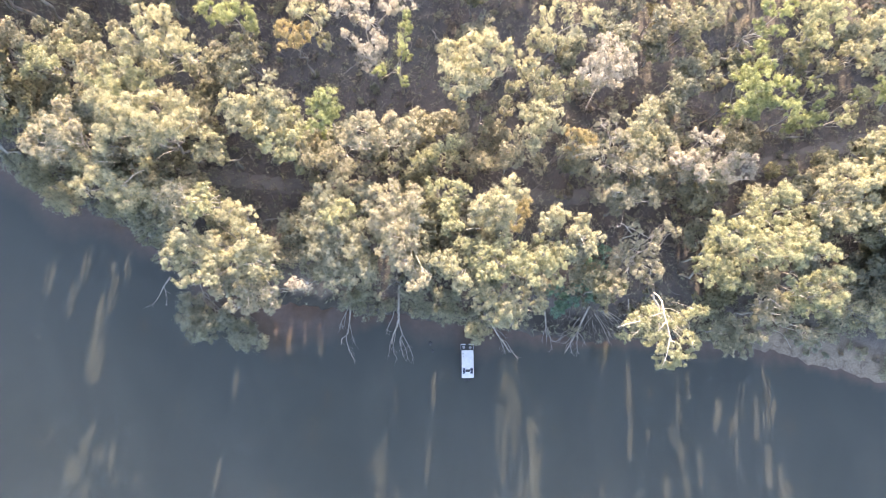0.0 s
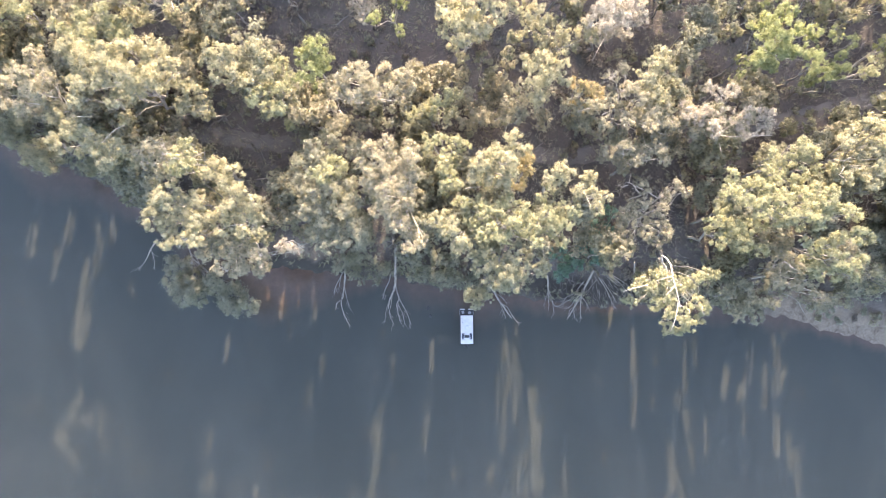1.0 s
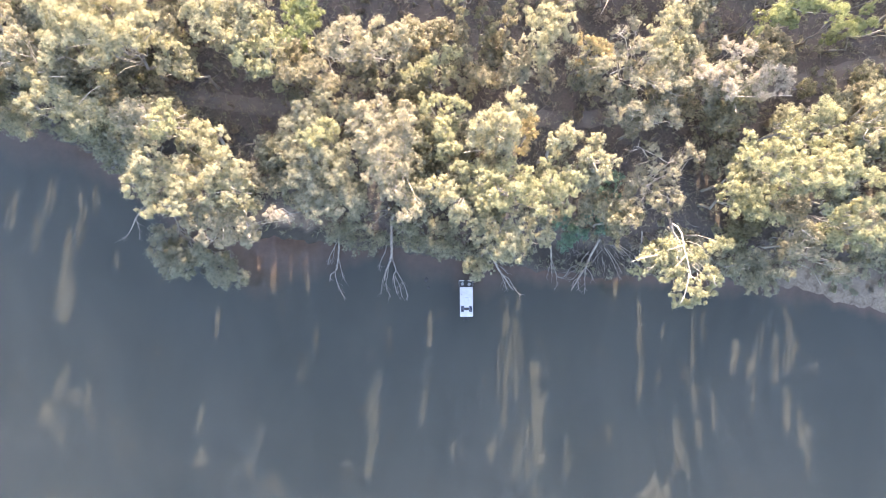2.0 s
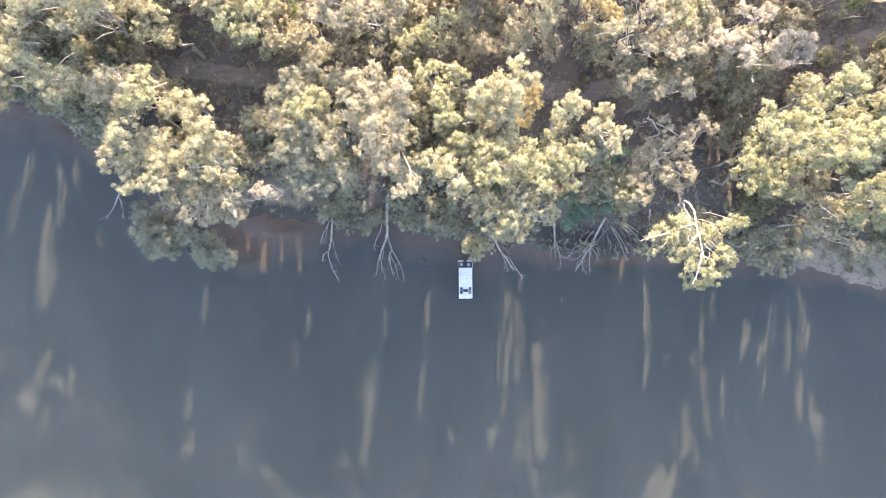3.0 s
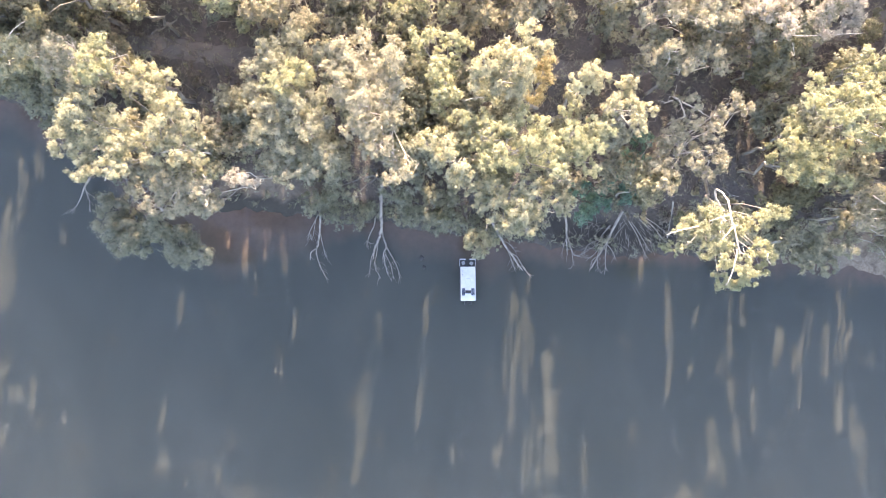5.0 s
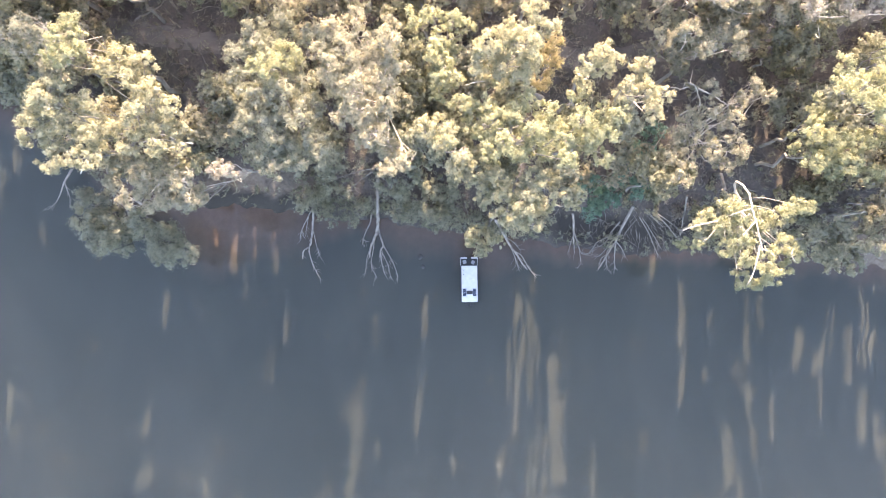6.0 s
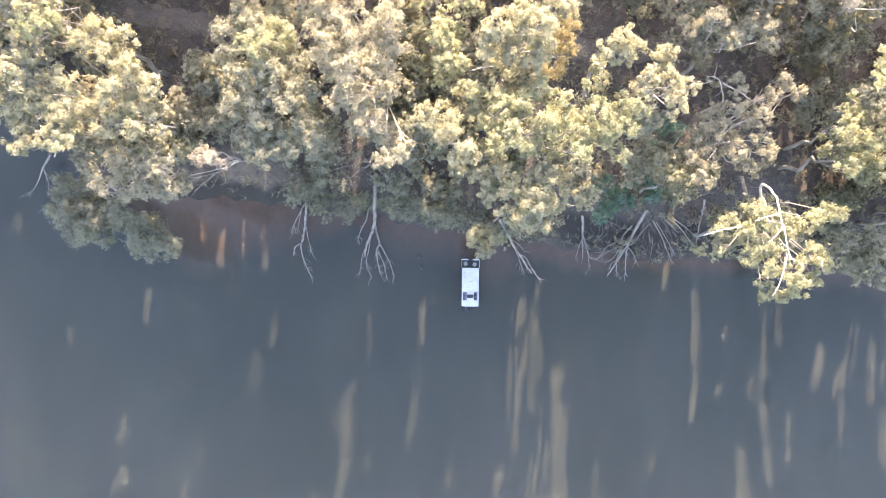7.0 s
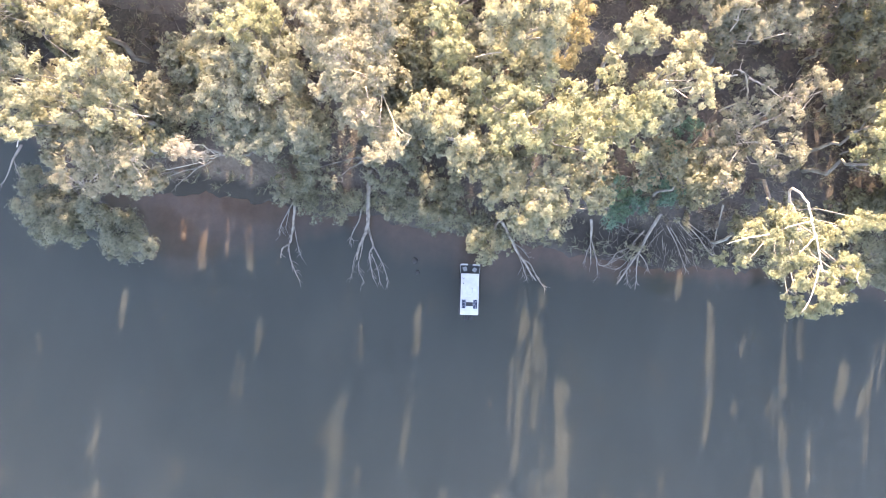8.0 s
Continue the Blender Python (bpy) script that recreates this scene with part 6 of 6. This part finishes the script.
# ---- houseboat ----
PAINT = plain_material("white_roof_paint", (0.53, 0.53, 0.53), 0.5, 0, 0.13, 1.3)
ALLOY = plain_material("brushed_aluminium", (0.55, 0.57, 0.60), 0.4, 0.85, 0.1, 6)
DECK = plain_material("dark_grey_deck", (0.055, 0.06, 0.065), 0.8, 0, 0.3, 8)
CELL = plain_material("solar_cells", (0.022, 0.03, 0.055), 0.18, 0, 0.25, 12)
BLACK = plain_material("black_cowling", (0.025, 0.026, 0.028), 0.35, 0, 0.2, 5)
GLASS = plain_material("tinted_window", (0.03, 0.035, 0.04), 0.08, 0, 0.1, 2)
CLOTH = plain_material("grey_seat_cloth", (0.33, 0.35, 0.37), 0.9, 0, 0.2, 14)


def block(x0, y0, z0, x1, y1, z1, mat, name, width=0.03, segments=2):
    g = Geo()
    g.box(x0, y0, z0, x1, y1, z1)
    return bevelled(g.mesh(name, mat, False), width, segments)


def houseboat():
    boat = thing("houseboat", (-0.08, 3.0, 0.0), "small white-roofed houseboat moored bow-on to the bank", "boat")
    boat.rotation_euler = (0, 0, radians(-0.6))
    for s in (-1, 1):
        g = Geo()
        g.tube([(s * 0.92, -2.95, 0.12), (s * 0.92, -2.6, 0.12), (s * 0.92, 3.4, 0.12), (s * 0.92, 3.95, 0.22), (s * 0.92, 4.2, 0.40)], (0.30, 0.34, 0.34, 0.26, 0.06), 14)
        part("pontoon", g.mesh("pontoon", ALLOY), boat, "round aluminium pontoon float")
    part("deck", block(-1.45, -2.95, 0.44, 1.45, 4.15, 0.54, DECK, "deck"), boat, "dark grey deck")
    cabin = part("cabin", block(-1.13, -2.55, 0.54, 1.13, 2.65, 2.38, PAINT, "cabin", 0.05), boat, "white cabin walls")
    for s in (-1, 1):
        for y in (-1.9, -0.3, 1.3):
            part("window", block(s * 1.135 - 0.012, y - 0.5, 1.25, s * 1.135 + 0.012, y + 0.5, 1.95, GLASS, "window", 0.01, 1), cabin, "tinted side window")
    part("door", block(-0.4, 2.652, 0.56, 0.4, 2.68, 2.3, GLASS, "door", 0.01, 1), cabin, "tinted glass front door")
    roof = part("roof", block(-1.26, -2.86, 2.40, 1.26, 2.88, 2.50, PAINT, "roof", 0.05, 3), boat, "white flat roof with faint seams")
    for y in (-1.6, -0.45, 0.75, 1.95):
        part("seam", block(-1.22, y - 0.015, 2.50, 1.22, y + 0.015, 2.512, PAINT, "seam", 0.004, 1), roof)
    hatch = part("roof_hatch", block(-0.28, 0.12, 2.51, 0.38, 0.88, 2.62, PAINT, "roof_hatch", 0.05, 3), roof, "raised white roof hatch")
    for s in (-1, 1):
        panel = part("solar_panel", block(s * 0.80 - 0.29, -1.98, 2.54, s * 0.80 + 0.29, -0.74, 2.575, ALLOY, "solar_panel", 0.008, 1), roof, "dark framed solar panel")
        for i in range(3):
            for j in range(6):
                x, y = s * 0.80 - 0.27 + 0.18 * i, -1.96 + 0.202 * j
                part("cell", block(x + 0.006, y + 0.006, 2.575, x + 0.174, y + 0.196, 2.579, CELL, "cell", 0.001, 1), panel)
    part("battery_box", block(-0.48, -1.62, 2.51, 0.48, -1.10, 2.66, BLACK, "battery_box", 0.04), roof, "dark box between the solar panels")
    part("roof_vent", block(-0.98, 1.45, 2.51, -0.86, 1.57, 2.6, BLACK, "roof_vent", 0.02), roof, "small dark roof vent")
    g = Geo()
    g.tube([(-1.1, 2.3, 2.53), (-0.9, 2.1, 2.56), (-0.82, 2.32, 2.56)], (0.02, 0.02, 0.02), 5)
    part("aerial", g.mesh("aerial", BLACK), roof)
    # bow rail with a gangway gap
    for s in (-1, 1):
        rail = Geo()
        for z in (0.8, 1.1, 1.4):
            rail.tube([(s * 1.38, 2.9, z), (s * 1.38, 4.05, z), (s * 0.32, 4.08, z)], (0.025, 0.025, 0.025), 6)
        for x, y in ((s * 1.38, 3.45), (s * 1.38, 4.05), (s * 0.32, 4.08)):
            rail.tube([(x, y, 0.5), (x, y, 1.42)], (0.025, 0.025), 6)
        part("bow_rail", rail.mesh("bow_rail", PAINT), boat, "white tubular bow rail")
        part("rail_board", block(s * 0.84 - 0.5, 4.0, 1.38, s * 0.84 + 0.5, 4.22, 1.43, PAINT, "rail_board", 0.015), boat, "white board along the bow rail")
        walk_rail = Geo()
        walk_rail.tube([(s * 1.43, -2.9, 0.62), (s * 1.43, 4.0, 0.62)], (0.035, 0.035), 6)
        part("side_rail", walk_rail.mesh("side_rail", BLACK), boat, "dark rubbing strip along the side")
    for x, y, a in ((-0.72, 3.5, 20), (0.66, 3.4, -35)):
        seat = part("deck_chair", block(-0.27, -0.25, 0.86, 0.27, 0.27, 0.95, CLOTH, "deck_chair", 0.04), boat, "grey folding chair on the bow")
        seat.matrix_basis = pose(x, y, 0, 0, 0, a)
        part("backrest", block(-0.27, -0.31, 0.95, 0.27, -0.24, 1.4, CLOTH, "backrest", 0.03), seat)
        legs = Geo()
        for u in (-1, 1):
            legs.tube([(u * 0.25, -0.25, 0.54), (u * 0.25, 0.25, 0.88)], (0.015, 0.015), 5)
            legs.tube([(u * 0.25, 0.25, 0.54), (u * 0.25, -0.25, 0.88)], (0.015, 0.015), 5)
        part("chair_frame", legs.mesh("chair_frame", ALLOY), seat)
    for x in (-0.36, 0.38):
        motor = part("outboard_motor", block(x - 0.23, -3.68, 0.55, x + 0.23, -3.0, 1.2, BLACK, "outboard_motor", 0.11, 3), boat, "black outboard motor")
        leg = Geo()
        leg.tube([(x, -3.2, 0.6), (x, -3.25, 0.0), (x, -3.25, -0.45)], (0.10, 0.08, 0.05), 8)
        part("motor_leg", leg.mesh("motor_leg", BLACK), motor)
    part("fuel_tank", block(-0.11, -3.42, 0.52, 0.13, -2.98, 0.82, BLACK, "fuel_tank", 0.05), boat, "small dark fuel tank at the stern")
    part("transom", block(-0.7, -3.05, 0.35, 0.7, -2.93, 0.75, ALLOY, "transom", 0.02), boat, "aluminium motor bracket")
    return boat


houseboat()

# two dark snags just under the boat's bow side
for x, y, r in ((-7.9, 7.5, 0.42), (-7.5, 5.9, 0.3)):
    bm = bmesh.new()
    bmesh.ops.create_icosphere(bm, subdivisions=3, radius=r)
    for v in bm.verts:
        v.co *= 1 + 0.35 * noise.noise(v.co * 2.3 + Vector((x, y, 0)))
        v.co.z *= 0.45
    me = bpy.data.meshes.new("rock")
    bm.to_mesh(me)
    bm.free()
    me.materials.append(plain_material("wet_dark_stone", (0.035, 0.033, 0.032), 0.4, 0, 0.3, 4))
    me.shade_smooth()
    rock = tagged(new("rock", me), "wet dark snag breaking the water", "rock", "snags in the shallows")
    rock.location = (x, y, 0.02)
